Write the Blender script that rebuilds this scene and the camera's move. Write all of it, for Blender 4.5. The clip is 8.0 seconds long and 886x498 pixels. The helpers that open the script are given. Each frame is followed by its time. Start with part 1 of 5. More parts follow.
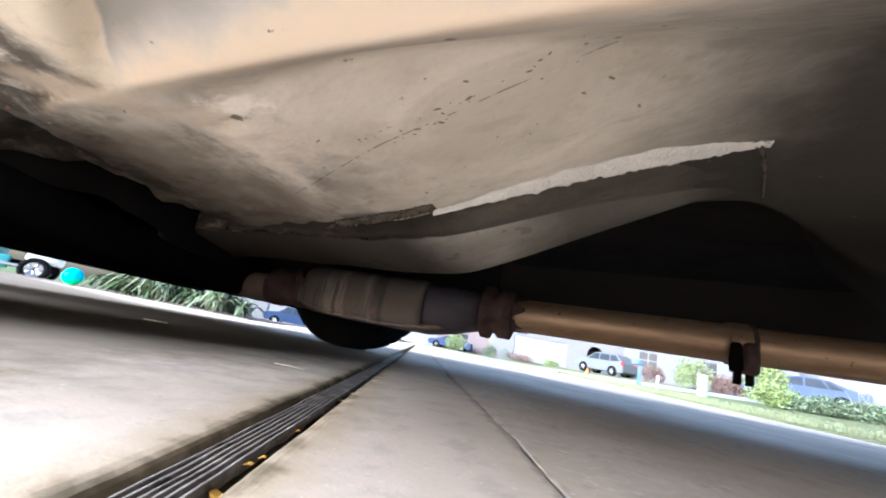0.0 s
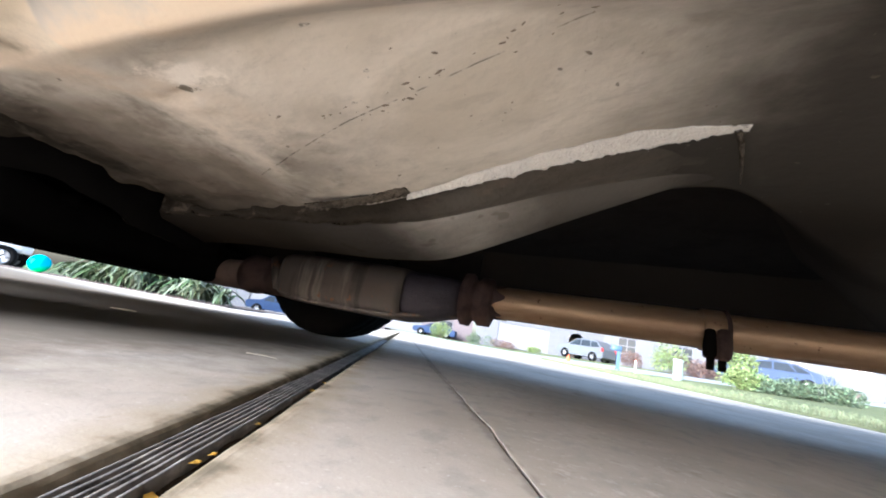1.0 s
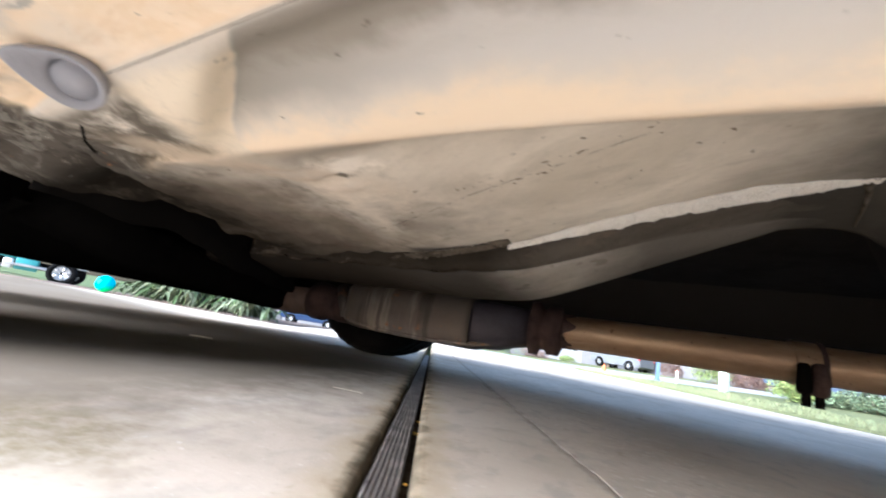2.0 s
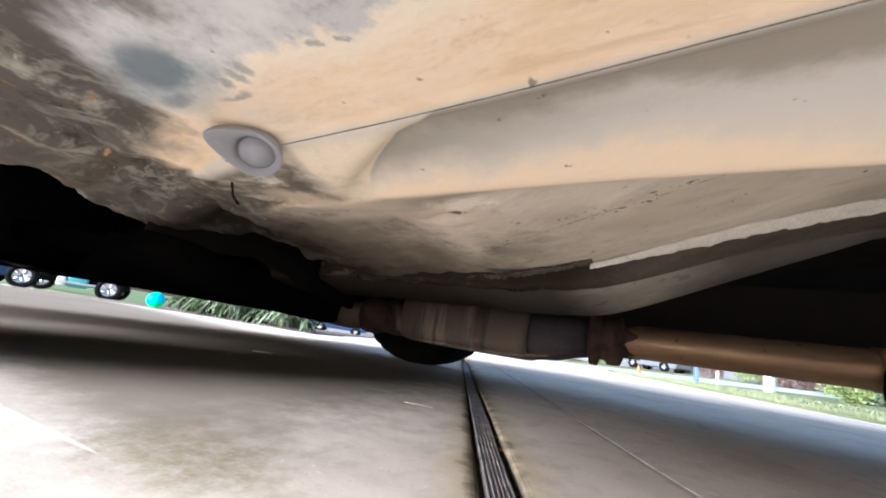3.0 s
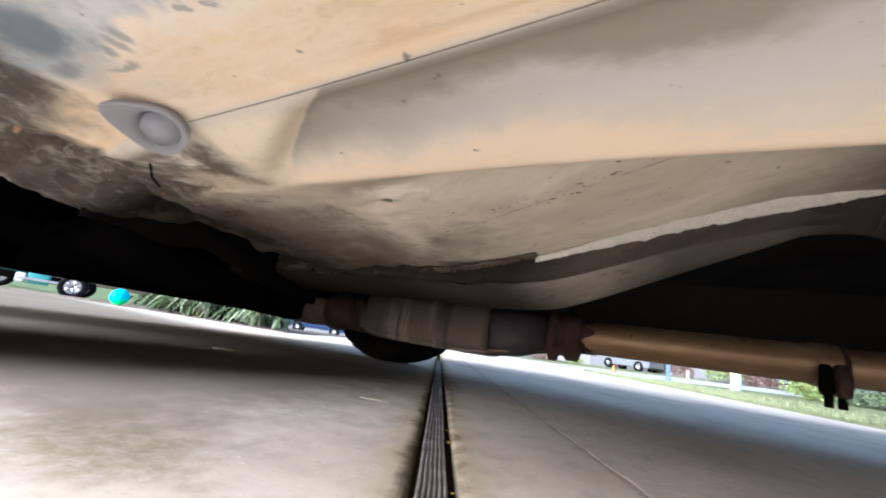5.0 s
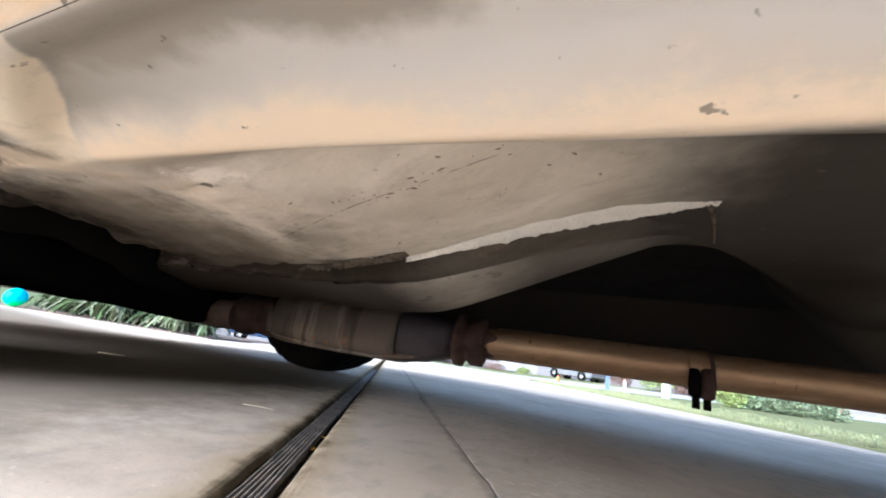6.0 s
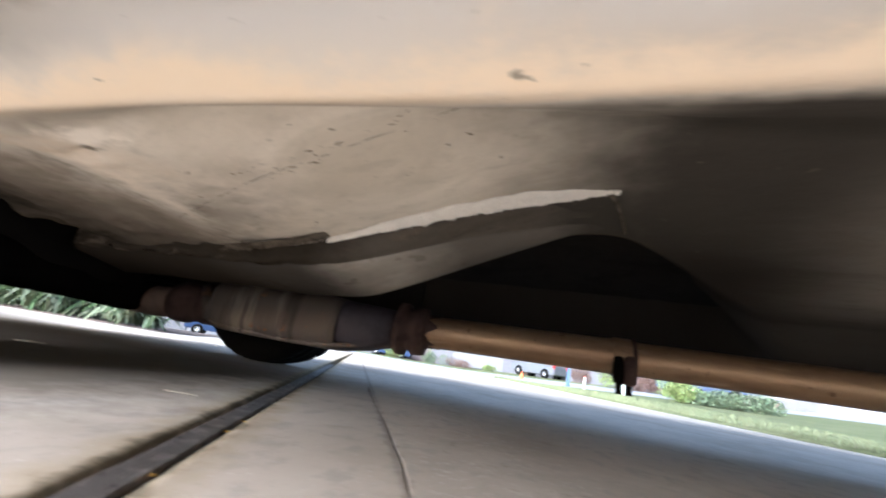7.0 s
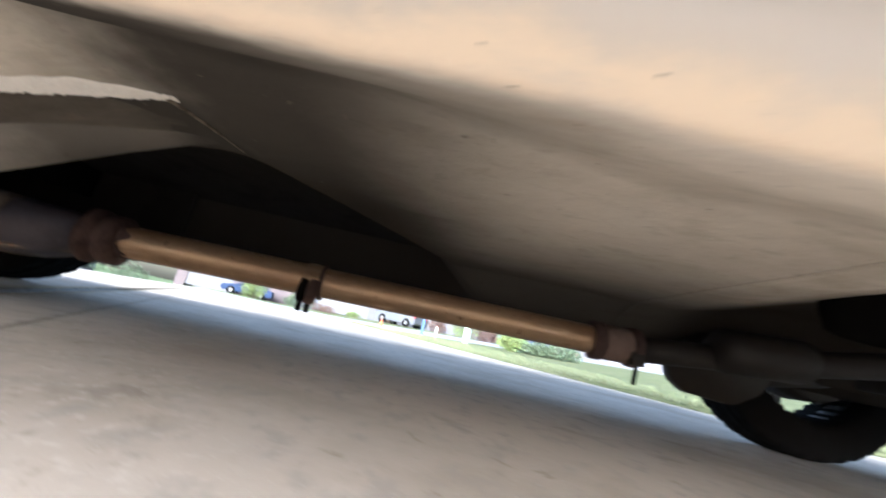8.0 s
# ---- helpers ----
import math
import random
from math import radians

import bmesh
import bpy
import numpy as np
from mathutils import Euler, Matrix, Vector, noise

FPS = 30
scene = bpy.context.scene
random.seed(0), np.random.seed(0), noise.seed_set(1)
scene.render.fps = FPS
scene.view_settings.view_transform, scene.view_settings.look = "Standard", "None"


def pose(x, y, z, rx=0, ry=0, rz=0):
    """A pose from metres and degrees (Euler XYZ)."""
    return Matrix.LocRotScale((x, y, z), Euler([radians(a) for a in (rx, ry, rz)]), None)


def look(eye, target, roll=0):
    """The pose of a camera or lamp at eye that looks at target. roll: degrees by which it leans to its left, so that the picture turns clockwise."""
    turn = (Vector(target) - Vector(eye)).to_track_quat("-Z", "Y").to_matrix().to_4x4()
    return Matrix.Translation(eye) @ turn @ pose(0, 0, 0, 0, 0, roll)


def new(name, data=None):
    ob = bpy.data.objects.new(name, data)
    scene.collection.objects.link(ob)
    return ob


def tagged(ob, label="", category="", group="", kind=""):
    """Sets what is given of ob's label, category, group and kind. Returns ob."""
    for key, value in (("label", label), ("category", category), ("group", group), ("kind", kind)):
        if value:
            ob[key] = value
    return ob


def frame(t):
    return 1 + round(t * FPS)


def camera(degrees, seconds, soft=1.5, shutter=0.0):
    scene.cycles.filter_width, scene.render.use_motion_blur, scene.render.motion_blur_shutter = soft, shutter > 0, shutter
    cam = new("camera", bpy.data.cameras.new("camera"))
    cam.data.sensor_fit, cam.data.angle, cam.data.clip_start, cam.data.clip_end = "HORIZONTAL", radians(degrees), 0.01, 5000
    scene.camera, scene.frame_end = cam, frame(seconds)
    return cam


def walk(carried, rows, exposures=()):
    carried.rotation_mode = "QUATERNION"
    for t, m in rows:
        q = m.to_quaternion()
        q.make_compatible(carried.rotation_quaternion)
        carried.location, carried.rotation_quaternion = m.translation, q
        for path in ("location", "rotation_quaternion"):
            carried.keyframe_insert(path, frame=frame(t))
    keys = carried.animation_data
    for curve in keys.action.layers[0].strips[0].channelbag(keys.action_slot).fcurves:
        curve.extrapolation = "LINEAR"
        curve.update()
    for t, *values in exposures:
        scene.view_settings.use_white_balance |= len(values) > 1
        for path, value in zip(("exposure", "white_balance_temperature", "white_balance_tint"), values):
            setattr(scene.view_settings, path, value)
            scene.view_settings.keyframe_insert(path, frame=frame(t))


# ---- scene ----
cam = camera(98.1, 8.0, soft=1.9, shutter=0.55)
PATH = [
    (0, (0.102, 0.135, 0.076), (-0.808, 1.848, 0.564), 11.4),
    (0.5, (0.103, 0.143, 0.078), (-0.751, 1.885, 0.565), 11.0),
    (1, (0.106, 0.152, 0.079), (-0.729, 1.914, 0.522), 11.0),
    (1.5, (0.092, 0.138, 0.081), (-0.805, 1.87, 0.526), 11.7),
    (1.8, (0.061, 0.112, 0.102), (-0.876, 1.821, 0.55), 11.2),
    (2, (0.038, 0.096, 0.104), (-0.926, 1.788, 0.561), 10.8),
    (2.2, (0.022, 0.087, 0.111), (-0.963, 1.767, 0.566), 10.3),
    (3.3, (-0.016, 0.04, 0.109), (-1.095, 1.661, 0.567), 9.5),
    (3.5, (-0.017, 0.043, 0.11), (-1.089, 1.668, 0.569), 9.6),
    (4, (-0.008, 0.048, 0.104), (-1.069, 1.675, 0.581), 9.5),
    (4.2, (-0.006, 0.049, 0.105), (-1.056, 1.682, 0.584), 9.3),
    (5.3, (0.043, 0.081, 0.109), (-0.894, 1.781, 0.593), 9.7),
    (5.5, (0.062, 0.092, 0.117), (-0.83, 1.809, 0.621), 9.7),
    (6, (0.102, 0.116, 0.113), (-0.679, 1.871, 0.67), 9.9),
    (6.5, (0.105, 0.108, 0.116), (-0.627, 1.88, 0.682), 9.5),
    (6.8, (0.118, 0.114, 0.124), (-0.567, 1.909, 0.681), 9.8),
    (7, (0.155, 0.134, 0.105), (-0.481, 1.942, 0.677), 10.1),
    (7.2, (0.18, 0.138, 0.113), (-0.38, 1.975, 0.673), 11.1),
    (7.5, (0.263, 0.135, 0.103), (-0.141, 2.023, 0.625), 13.0),
    (7.7, (0.366, 0.147, 0.117), (0.145, 2.073, 0.613), 11.6),
    (7.8, (0.402, 0.147, 0.120), (0.302, 2.081, 0.622), 11.2),
    (7.9, (0.461, 0.146, 0.117), (0.422, 2.091, 0.586), 11.7),
    (8, (0.493, 0.136, 0.115), (0.493, 2.084, 0.566), 12.7),
]
walk(cam, [(t, look(eye, target, roll)) for t, eye, target, roll in PATH],
     exposures=((0, 2.53, 5180, 13), (1.6, 2.53, 5300, 12), (3.5, 2.18, 5350, 13), (4.5, 2.18, 5350, 13), (6.0, 2.38, 5350, 13), (7.2, 2.38, 5300, 13), (8, 2.6, 5350, 12)))
# ---------------------------------------------------------------- world and light
SKY_TURN = radians(202)
world = bpy.data.worlds.new("sky")
scene.world = world
world.use_nodes = True
wn = world.node_tree
bg = wn.nodes["Background"]
sky = wn.nodes.new("ShaderNodeTexSky")
sky.sky_type = "NISHITA"
sky.sun_disc = False
sky.sun_elevation = radians(12)
sky.sun_rotation = SKY_TURN
sky.dust_density = 3.0
haze = wn.nodes.new("ShaderNodeHueSaturation")
haze.inputs["Saturation"].default_value = 0.8
wn.links.new(sky.outputs[0], haze.inputs["Color"])
wn.links.new(haze.outputs[0], bg.inputs[0])
bg.inputs[1].default_value = 0.10
lamp = bpy.data.lights.new("sun", "SUN")
lamp.energy, lamp.angle, lamp.color = 3.7, radians(30), (1.0, 0.985, 0.96)
sun = new("sun", lamp)
sun.matrix_world = look((-2.0, -6.0, 2.3), (0.0, 0.3, 0.0))

# ---------------------------------------------------------------- small tools


def sstep(a, b, t):
    t = min(1.0, max(0.0, (t - a) / (b - a)))
    return t * t * (3 - 2 * t)


def nz(x, y, z=0.0, s=1.0):
    return noise.noise(Vector((x * s, y * s, z * s)))


def link(name, bm, mat, smooth=True):
    bmesh.ops.recalc_face_normals(bm, faces=bm.faces)
    me = bpy.data.meshes.new(name)
    bm.to_mesh(me)
    bm.free()
    if mat:
        me.materials.append(mat)
    if smooth:
        for p in me.polygons:
            p.use_smooth = True
    return new(name, me)


def part(name, bm, mat, parent, label="", smooth=True):
    """One mesh under a thing or under a part, built in world metres of that thing."""
    ob = link(name, bm, mat, smooth)
    ob.parent = parent
    if label:
        ob["label"] = label
    return ob


def thing(name, label, category, at=(0, 0, 0), turn=0.0, group="", kind=""):
    ob = new(name)
    ob.matrix_world = pose(*at, 0, 0, turn)
    return tagged(ob, label, category, group, kind)


def add_box(bm, x0, x1, y0, y1, z0, z1, bevel=0.0):
    m = Matrix.LocRotScale(((x0 + x1) / 2, (y0 + y1) / 2, (z0 + z1) / 2), None, (x1 - x0, y1 - y0, z1 - z0))
    made = bmesh.ops.create_cube(bm, size=1.0, matrix=m)
    if bevel:
        edges = list({e for v in made["verts"] for e in v.link_edges})
        bmesh.ops.bevel(bm, geom=edges, offset=bevel, segments=2, affect="EDGES", profile=0.6)
    return bm


def box(x0, x1, y0, y1, z0, z1, bevel=0.0):
    return add_box(bmesh.new(), x0, x1, y0, y1, z0, z1, bevel)


def sheet(nx, ny, f, bm=None):
    """A sheet of nx by ny faces from f(u, v), with u and v from 0 to 1."""
    bm = bm or bmesh.new()
    vs = [[bm.verts.new(f(i / nx, j / ny)) for j in range(ny + 1)] for i in range(nx + 1)]
    for i in range(nx):
        for j in range(ny):
            bm.faces.new((vs[i][j], vs[i + 1][j], vs[i + 1][j + 1], vs[i][j + 1]))
    return bm


def tube(centres, radii, seg=24, bm=None, squash=1.0, caps=True, wobble=0.0, power=2.0):
    """A swept tube through the centres; squash widens it in y, power squares its section."""
    bm = bm or bmesh.new()
    rings = []
    for i, (c, r) in enumerate(zip(centres, radii)):
        c = Vector(c)
        a, b = Vector(centres[max(0, i - 1)]), Vector(centres[min(len(centres) - 1, i + 1)])
        ahead = (b - a).normalized()
        side = ahead.cross(Vector((0, 0, 1)))
        side = side.normalized() if side.length > 1e-4 else Vector((0, 1, 0))
        up = side.cross(ahead).normalized()
        ring = []
        for k in range(seg):
            t = 2 * math.pi * k / seg
            ct, st = math.cos(t), math.sin(t)
            q = (abs(ct) ** power + abs(st) ** power) ** (-1 / power)
            rr = r * q * (1 + wobble * nz(c.x * 9 + ct, c.y * 9 + st, c.z * 9, 2.0))
            ring.append(bm.verts.new(c + side * (ct * rr * squash) + up * (st * rr)))
        rings.append(ring)
    for a, b in zip(rings, rings[1:]):
        for k in range(seg):
            bm.faces.new((a[k], a[(k + 1) % seg], b[(k + 1) % seg], b[k]))
    if caps:
        bm.faces.new(rings[0])
        bm.faces.new(rings[-1])
    return bm


def rod(a, b, r, seg=12, bm=None):
    return tube([a, b], [r, r], seg, bm)


def lathe(profile, seg=64, axis_at=(0, 0, 0), bm=None, shape=None, closed=True):
    """A ring round the y axis from (y, radius) pairs."""
    bm = bm or bmesh.new()
    rings = []
    for k in range(seg):
        t = 2 * math.pi * k / seg
        ring = []
        for j, (y, r) in enumerate(profile):
            rr = r + (shape(j, k) if shape else 0.0)
            ring.append(bm.verts.new((axis_at[0] + rr * math.cos(t), axis_at[1] + y, axis_at[2] + rr * math.sin(t))))
        rings.append(ring)
    n = len(profile)
    for k in range(seg):
        a, b = rings[k], rings[(k + 1) % seg]
        for j in range(n if closed else n - 1):
            bm.faces.new((a[j], a[(j + 1) % n], b[(j + 1) % n], b[j]))
    return bm


def prism(outline, y0, y1, bm=None):
    """An outline of (x, z) drawn out from y0 to y1."""
    bm = bm or bmesh.new()
    a = [bm.verts.new((x, y0, z)) for x, z in outline]
    b = [bm.verts.new((x, y1, z)) for x, z in outline]
    bm.faces.new(a)
    bm.faces.new(b[::-1])
    for i in range(len(outline)):
        j = (i + 1) % len(outline)
        bm.faces.new((a[i], a[j], b[j], b[i]))
    return bm


def solid(ob, thickness, offset=1.0):
    mod = ob.modifiers.new("thickness", "SOLIDIFY")
    lie = sum(p.normal.z * p.area for p in ob.data.polygons)
    mod.thickness, mod.offset = thickness, offset if lie >= 0 else -offset
    return ob


# ---------------------------------------------------------------- materials


class Mat:
    """A node material: colours mixed by noise, with relief."""

    def __init__(self, name, rough=0.6, metal=0.0, spec=0.4):
        self.m = bpy.data.materials.new(name)
        self.m.use_nodes = True
        self.nt = self.m.node_tree
        self.b = self.nt.nodes["Principled BSDF"]
        self.b.inputs["Roughness"].default_value = rough
        self.b.inputs["Metallic"].default_value = metal
        self.b.inputs["Specular IOR Level"].default_value = spec
        self.co = self.nt.nodes.new("ShaderNodeTexCoord").outputs["Object"]
        self.colour = None

    def node(self, kind, **values):
        n = self.nt.nodes.new(kind)
        for k, v in values.items():
            n.inputs[k].default_value = v
        return n

    def noise(self, scale, detail=4.0, rough=0.6, stretch=None, distort=0.0):
        co = self.co
        if stretch:
            mp = self.node("ShaderNodeMapping", Scale=stretch)
            self.nt.links.new(co, mp.inputs["Vector"])
            co = mp.outputs[0]
        n = self.node("ShaderNodeTexNoise", Scale=scale, Detail=detail, Roughness=rough, Distortion=distort)
        self.nt.links.new(co, n.inputs["Vector"])
        return n.outputs["Fac"]

    def ramp(self, fac, a, b):
        n = self.node("ShaderNodeMapRange")
        n.interpolation_type = "SMOOTHSTEP"
        n.inputs["From Min"].default_value, n.inputs["From Max"].default_value = a, b
        self.nt.links.new(fac, n.inputs["Value"])
        return n.outputs["Result"]

    def math(self, op, a, b):
        n = self.nt.nodes.new("ShaderNodeMath")
        n.operation = op
        for i, v in enumerate((a, b)):
            if isinstance(v, (int, float)):
                n.inputs[i].default_value = v
            else:
                self.nt.links.new(v, n.inputs[i])
        return n.outputs[0]

    def axis(self, which):
        n = self.nt.nodes.new("ShaderNodeSeparateXYZ")
        self.nt.links.new(self.co, n.inputs[0])
        return n.outputs[which]

    def base(self, c):
        n = self.nt.nodes.new("ShaderNodeRGB")
        n.outputs[0].default_value = (*c, 1)
        self.colour = n.outputs[0]
        return self

    def over(self, c, fac):
        n = self.nt.nodes.new("ShaderNodeMix")
        n.data_type = "RGBA"
        if isinstance(fac, (int, float)):
            n.inputs[0].default_value = fac
        else:
            self.nt.links.new(fac, n.inputs[0])
        self.nt.links.new(self.colour, n.inputs[6])
        n.inputs[7].default_value = (*c, 1)
        self.colour = n.outputs[2]
        return self

    def patch(self, c, scale, lo, hi, stretch=None, detail=5.0, amount=1.0, distort=0.0):
        f = self.ramp(self.noise(scale, detail, 0.62, stretch, distort), lo, hi)
        return self.over(c, self.math("MULTIPLY", f, amount))

    def blot(self, c, x, y, at, size, amount, soft=0.7):
        """A stain of a rounded shape about a place on the sheet; x and y come already disturbed."""
        dx = self.math("DIVIDE", self.math("SUBTRACT", x, at[0]), size[0])
        dy = self.math("DIVIDE", self.math("SUBTRACT", y, at[1]), size[1])
        d = self.math("ADD", self.math("MULTIPLY", dx, dx), self.math("MULTIPLY", dy, dy))
        return self.over(c, self.math("MULTIPLY", self.math("SUBTRACT", 1.0, self.ramp(d, 1.0 - soft, 1.0 + soft)), amount))

    def islands(self, amount=0.3):
        r = self.nt.nodes.new("ShaderNodeNewGeometry").outputs["Random Per Island"]
        n = self.nt.nodes.new("ShaderNodeHueSaturation")
        self.nt.links.new(self.math("ADD", self.math("MULTIPLY", r, 2 * amount), 1 - amount), n.inputs["Value"])
        self.nt.links.new(self.math("ADD", self.math("MULTIPLY", r, 0.06), 0.47), n.inputs["Hue"])
        self.nt.links.new(self.colour, n.inputs["Color"])
        self.colour = n.outputs[0]
        return self

    def relief(self, *layers):
        """Layers of (height value, distance in metres)."""
        last = None
        for h, dist in layers:
            n = self.node("ShaderNodeBump", Distance=dist, Strength=1.0)
            self.nt.links.new(h, n.inputs["Height"])
            if last:
                self.nt.links.new(last, n.inputs["Normal"])
            last = n.outputs[0]
        self.nt.links.new(last, self.b.inputs["Normal"])
        return self

    def gloss(self, fac, a, b):
        n = self.node("ShaderNodeMapRange")
        n.inputs["To Min"].default_value, n.inputs["To Max"].default_value = a, b
        self.nt.links.new(fac, n.inputs["Value"])
        self.nt.links.new(n.outputs["Result"], self.b.inputs["Roughness"])
        return self

    def done(self):
        self.nt.links.new(self.colour, self.b.inputs["Base Color"])
        return self.m


def plain(name, c, rough=0.6, metal=0.0, scale=20.0, dark=0.75, dist=0.0006, spec=0.4):
    m = Mat(name, rough, metal, spec).base(c)
    m.patch(tuple(v * dark for v in c), scale, 0.4, 0.7)
    m.patch(tuple(min(1, v * 1.2) for v in c), scale * 6, 0.52, 0.75, amount=0.6)
    m.relief((m.noise(scale * 8), dist))
    return m.done()


def underbody_mat():
    m = Mat("dusty_undercoat", 0.95, 0.0, 0.0).base((0.78, 0.70, 0.585))
    m.patch((0.70, 0.62, 0.51), 7.0, 0.38, 0.68, (0.5, 1.2, 1))
    m.patch((0.76, 0.68, 0.56), 5.0, 0.48, 0.72, (0.35, 1.6, 1), amount=0.8)
    m.patch((0.72, 0.64, 0.52), 48.0, 0.58, 0.7, (0.8, 1.2, 1), 6.0, 0.3)
    m.patch((0.30, 0.255, 0.2), 13.0, 0.52, 0.7, (0.8, 1.2, 1), 8.0, 0.12)
    m.patch((0.34, 0.3, 0.24), 34.0, 0.54, 0.68, (0.7, 1.3, 1), 7.0, 0.26, 0.5)
    m.patch((0.36, 0.305, 0.215), 6.5, 0.5, 0.66, (0.7, 1.3, 1), 8.0, 0.34, 0.7)
    m.patch((0.5, 0.44, 0.36), 240.0, 0.5, 0.72, (0.6, 1.3, 1), 4.0, 0.16)
    y, x = m.axis(1), m.axis(0)
    wob = m.math("MULTIPLY", m.math("SUBTRACT", m.noise(14.0, 5.0), 0.5), 0.03)
    yy = m.math("ADD", y, wob)
    xx = m.math("ADD", x, wob)
    # shade painted into the undercoat's colour over the rear and middle floor
    shade_x = m.math("MULTIPLY", m.ramp(m.math("ADD", xx, m.math("MULTIPLY", wob, 2.5)), 0.02, 0.24), 0.985)
    shade_x = m.math("MULTIPLY", shade_x, m.math("SUBTRACT", 1.0, m.math("MULTIPLY", m.ramp(xx, 0.32, 0.66), 0.7)))
    shade_x = m.math("MAXIMUM", shade_x, m.math("MULTIPLY", m.ramp(xx, 0.95, 1.2), 0.95))
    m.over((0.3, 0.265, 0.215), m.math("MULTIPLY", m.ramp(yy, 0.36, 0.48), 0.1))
    m.over((0.05, 0.044, 0.036), shade_x)
    # dark tone that blends the end of the frame rail into the pan
    rail_end = m.math("MULTIPLY", m.ramp(y, 0.486, 0.498), m.math("MULTIPLY", m.ramp(x, 0.08, 0.13), m.math("SUBTRACT", 1.0, m.ramp(m.math("ADD", xx, m.math("MULTIPLY", m.math("SUBTRACT", y, 0.5), -0.25)), 0.185, 0.215))))
    m.over((0.055, 0.049, 0.04), rail_end)
    # shade painted deeper in, towards the tunnel and the far side
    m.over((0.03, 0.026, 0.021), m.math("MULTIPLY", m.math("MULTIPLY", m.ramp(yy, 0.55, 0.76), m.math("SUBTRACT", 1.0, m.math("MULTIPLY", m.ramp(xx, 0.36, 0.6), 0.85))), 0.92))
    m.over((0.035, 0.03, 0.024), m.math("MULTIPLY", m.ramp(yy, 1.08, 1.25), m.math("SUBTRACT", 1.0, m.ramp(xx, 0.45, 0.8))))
    # from here on measured from the rail's lowest line, which counts as 0.240
    swing = m.math("SUBTRACT", m.math("MULTIPLY", m.ramp(x, -0.26, 0.22), 0.0275), 0.0125)
    yy = m.math("SUBTRACT", yy, swing)
    # pale dust over everything outboard of the side rail's inner edge
    m.over((0.70, 0.63, 0.535), m.math("MULTIPLY", m.math("SUBTRACT", 1.0, m.ramp(yy, 0.238, 0.264)), 0.75))
    # tan road dust along the lowest edge of the side rail
    ruffle = m.math("ADD", m.math("MULTIPLY", wob, 0.5), m.math("MULTIPLY", m.math("SUBTRACT", m.noise(80.0, 8.0, 0.75, (0.5, 1, 1)), 0.5), 0.022))
    ridge = m.math("MULTIPLY", m.ramp(m.math("ADD", yy, ruffle), 0.218, 0.235), m.math("SUBTRACT", 1.0, m.ramp(yy, 0.237, 0.254)))
    m.over((0.85, 0.69, 0.5), m.math("MULTIPLY", m.math("MULTIPLY", ridge, m.ramp(m.noise(22.0, 7.0, 0.7, (0.4, 1.5, 1)), 0.18, 0.5)), 0.95))
    # cleaner grey sheet in the middle of the rail
    k = m.math("SUBTRACT", y, 0.164)
    late = m.math("MAXIMUM", m.math("SUBTRACT", k, 0.04), 0.0)
    edge = m.math("ADD", m.math("ADD", m.math("MULTIPLY", k, 1.57), m.math("MULTIPLY", m.math("MULTIPLY", late, late), -44.0)), m.math("ADD", x, 0.115))
    edge = m.math("ADD", edge, m.math("MULTIPLY", m.math("SUBTRACT", m.noise(60.0, 5.0), 0.5), 0.006))
    mid = m.math("MULTIPLY", m.ramp(y, 0.1543, 0.158), m.math("SUBTRACT", 1.0, m.ramp(yy, 0.210, 0.228)))
    mid = m.math("MULTIPLY", mid, m.ramp(edge, -0.001, 0.004))
    m.over((0.62, 0.59, 0.55), m.math("MULTIPLY", mid, 0.9))
    # shade painted beside the fold, then an olive-grey tone next to the seam
    m.over((0.3, 0.275, 0.22), m.math("MULTIPLY", m.math("MULTIPLY", mid, m.math("SUBTRACT", 1.0, m.ramp(xx, -0.17, 0.0))), 0.66))
    m.over((0.34, 0.305, 0.255), m.math("MULTIPLY", m.math("MULTIPLY", mid, m.math("SUBTRACT", 1.0, m.ramp(m.math("ADD", yy, wob), 0.182, 0.2))), 0.9))
    # orange dust on the sill, grey where the paint shows
    sill = m.math("SUBTRACT", 1.0, m.ramp(m.math("ADD", y, m.math("MULTIPLY", wob, 0.1)), 0.1528, 0.1552))
    m.over((0.8, 0.625, 0.425), m.math("MULTIPLY", sill, m.ramp(m.noise(9.0, 4.0), 0.25, 0.5)))
    m.over((0.86, 0.72, 0.56), m.math("MULTIPLY", m.math("MULTIPLY", sill, m.ramp(m.noise(36.0, 9.0, 0.74, (0.5, 1.5, 1), 0.5), 0.46, 0.62)), 0.6))
    m.over((0.62, 0.44, 0.27), m.math("MULTIPLY", m.math("MULTIPLY", sill, m.ramp(m.noise(15.0, 9.0, 0.72, (0.5, 1.6, 1), 1.2), 0.52, 0.64)), 0.45))
    m.over((0.45, 0.38, 0.3), m.math("MULTIPLY", m.math("MULTIPLY", sill, m.ramp(m.noise(70.0, 8.0, 0.7, (0.6, 1.3, 1)), 0.6, 0.7)), 0.4))
    torn = m.math("MULTIPLY", m.math("SUBTRACT", m.noise(34.0, 9.0, 0.76), 0.5), 0.036)
    brim = m.math("ADD", m.math("ADD", y, torn), m.math("MULTIPLY", wob, 0.7))
    m.over((0.86, 0.78, 0.66), m.math("MULTIPLY", m.math("MULTIPLY", sill, m.math("SUBTRACT", 1.0, m.ramp(brim, 0.114, 0.128))), 0.7))
    bare = m.math("SUBTRACT", 1.0, m.ramp(brim, 0.107, 0.115))
    m.over((0.53, 0.53, 0.53), m.math("MULTIPLY", bare, 0.9))
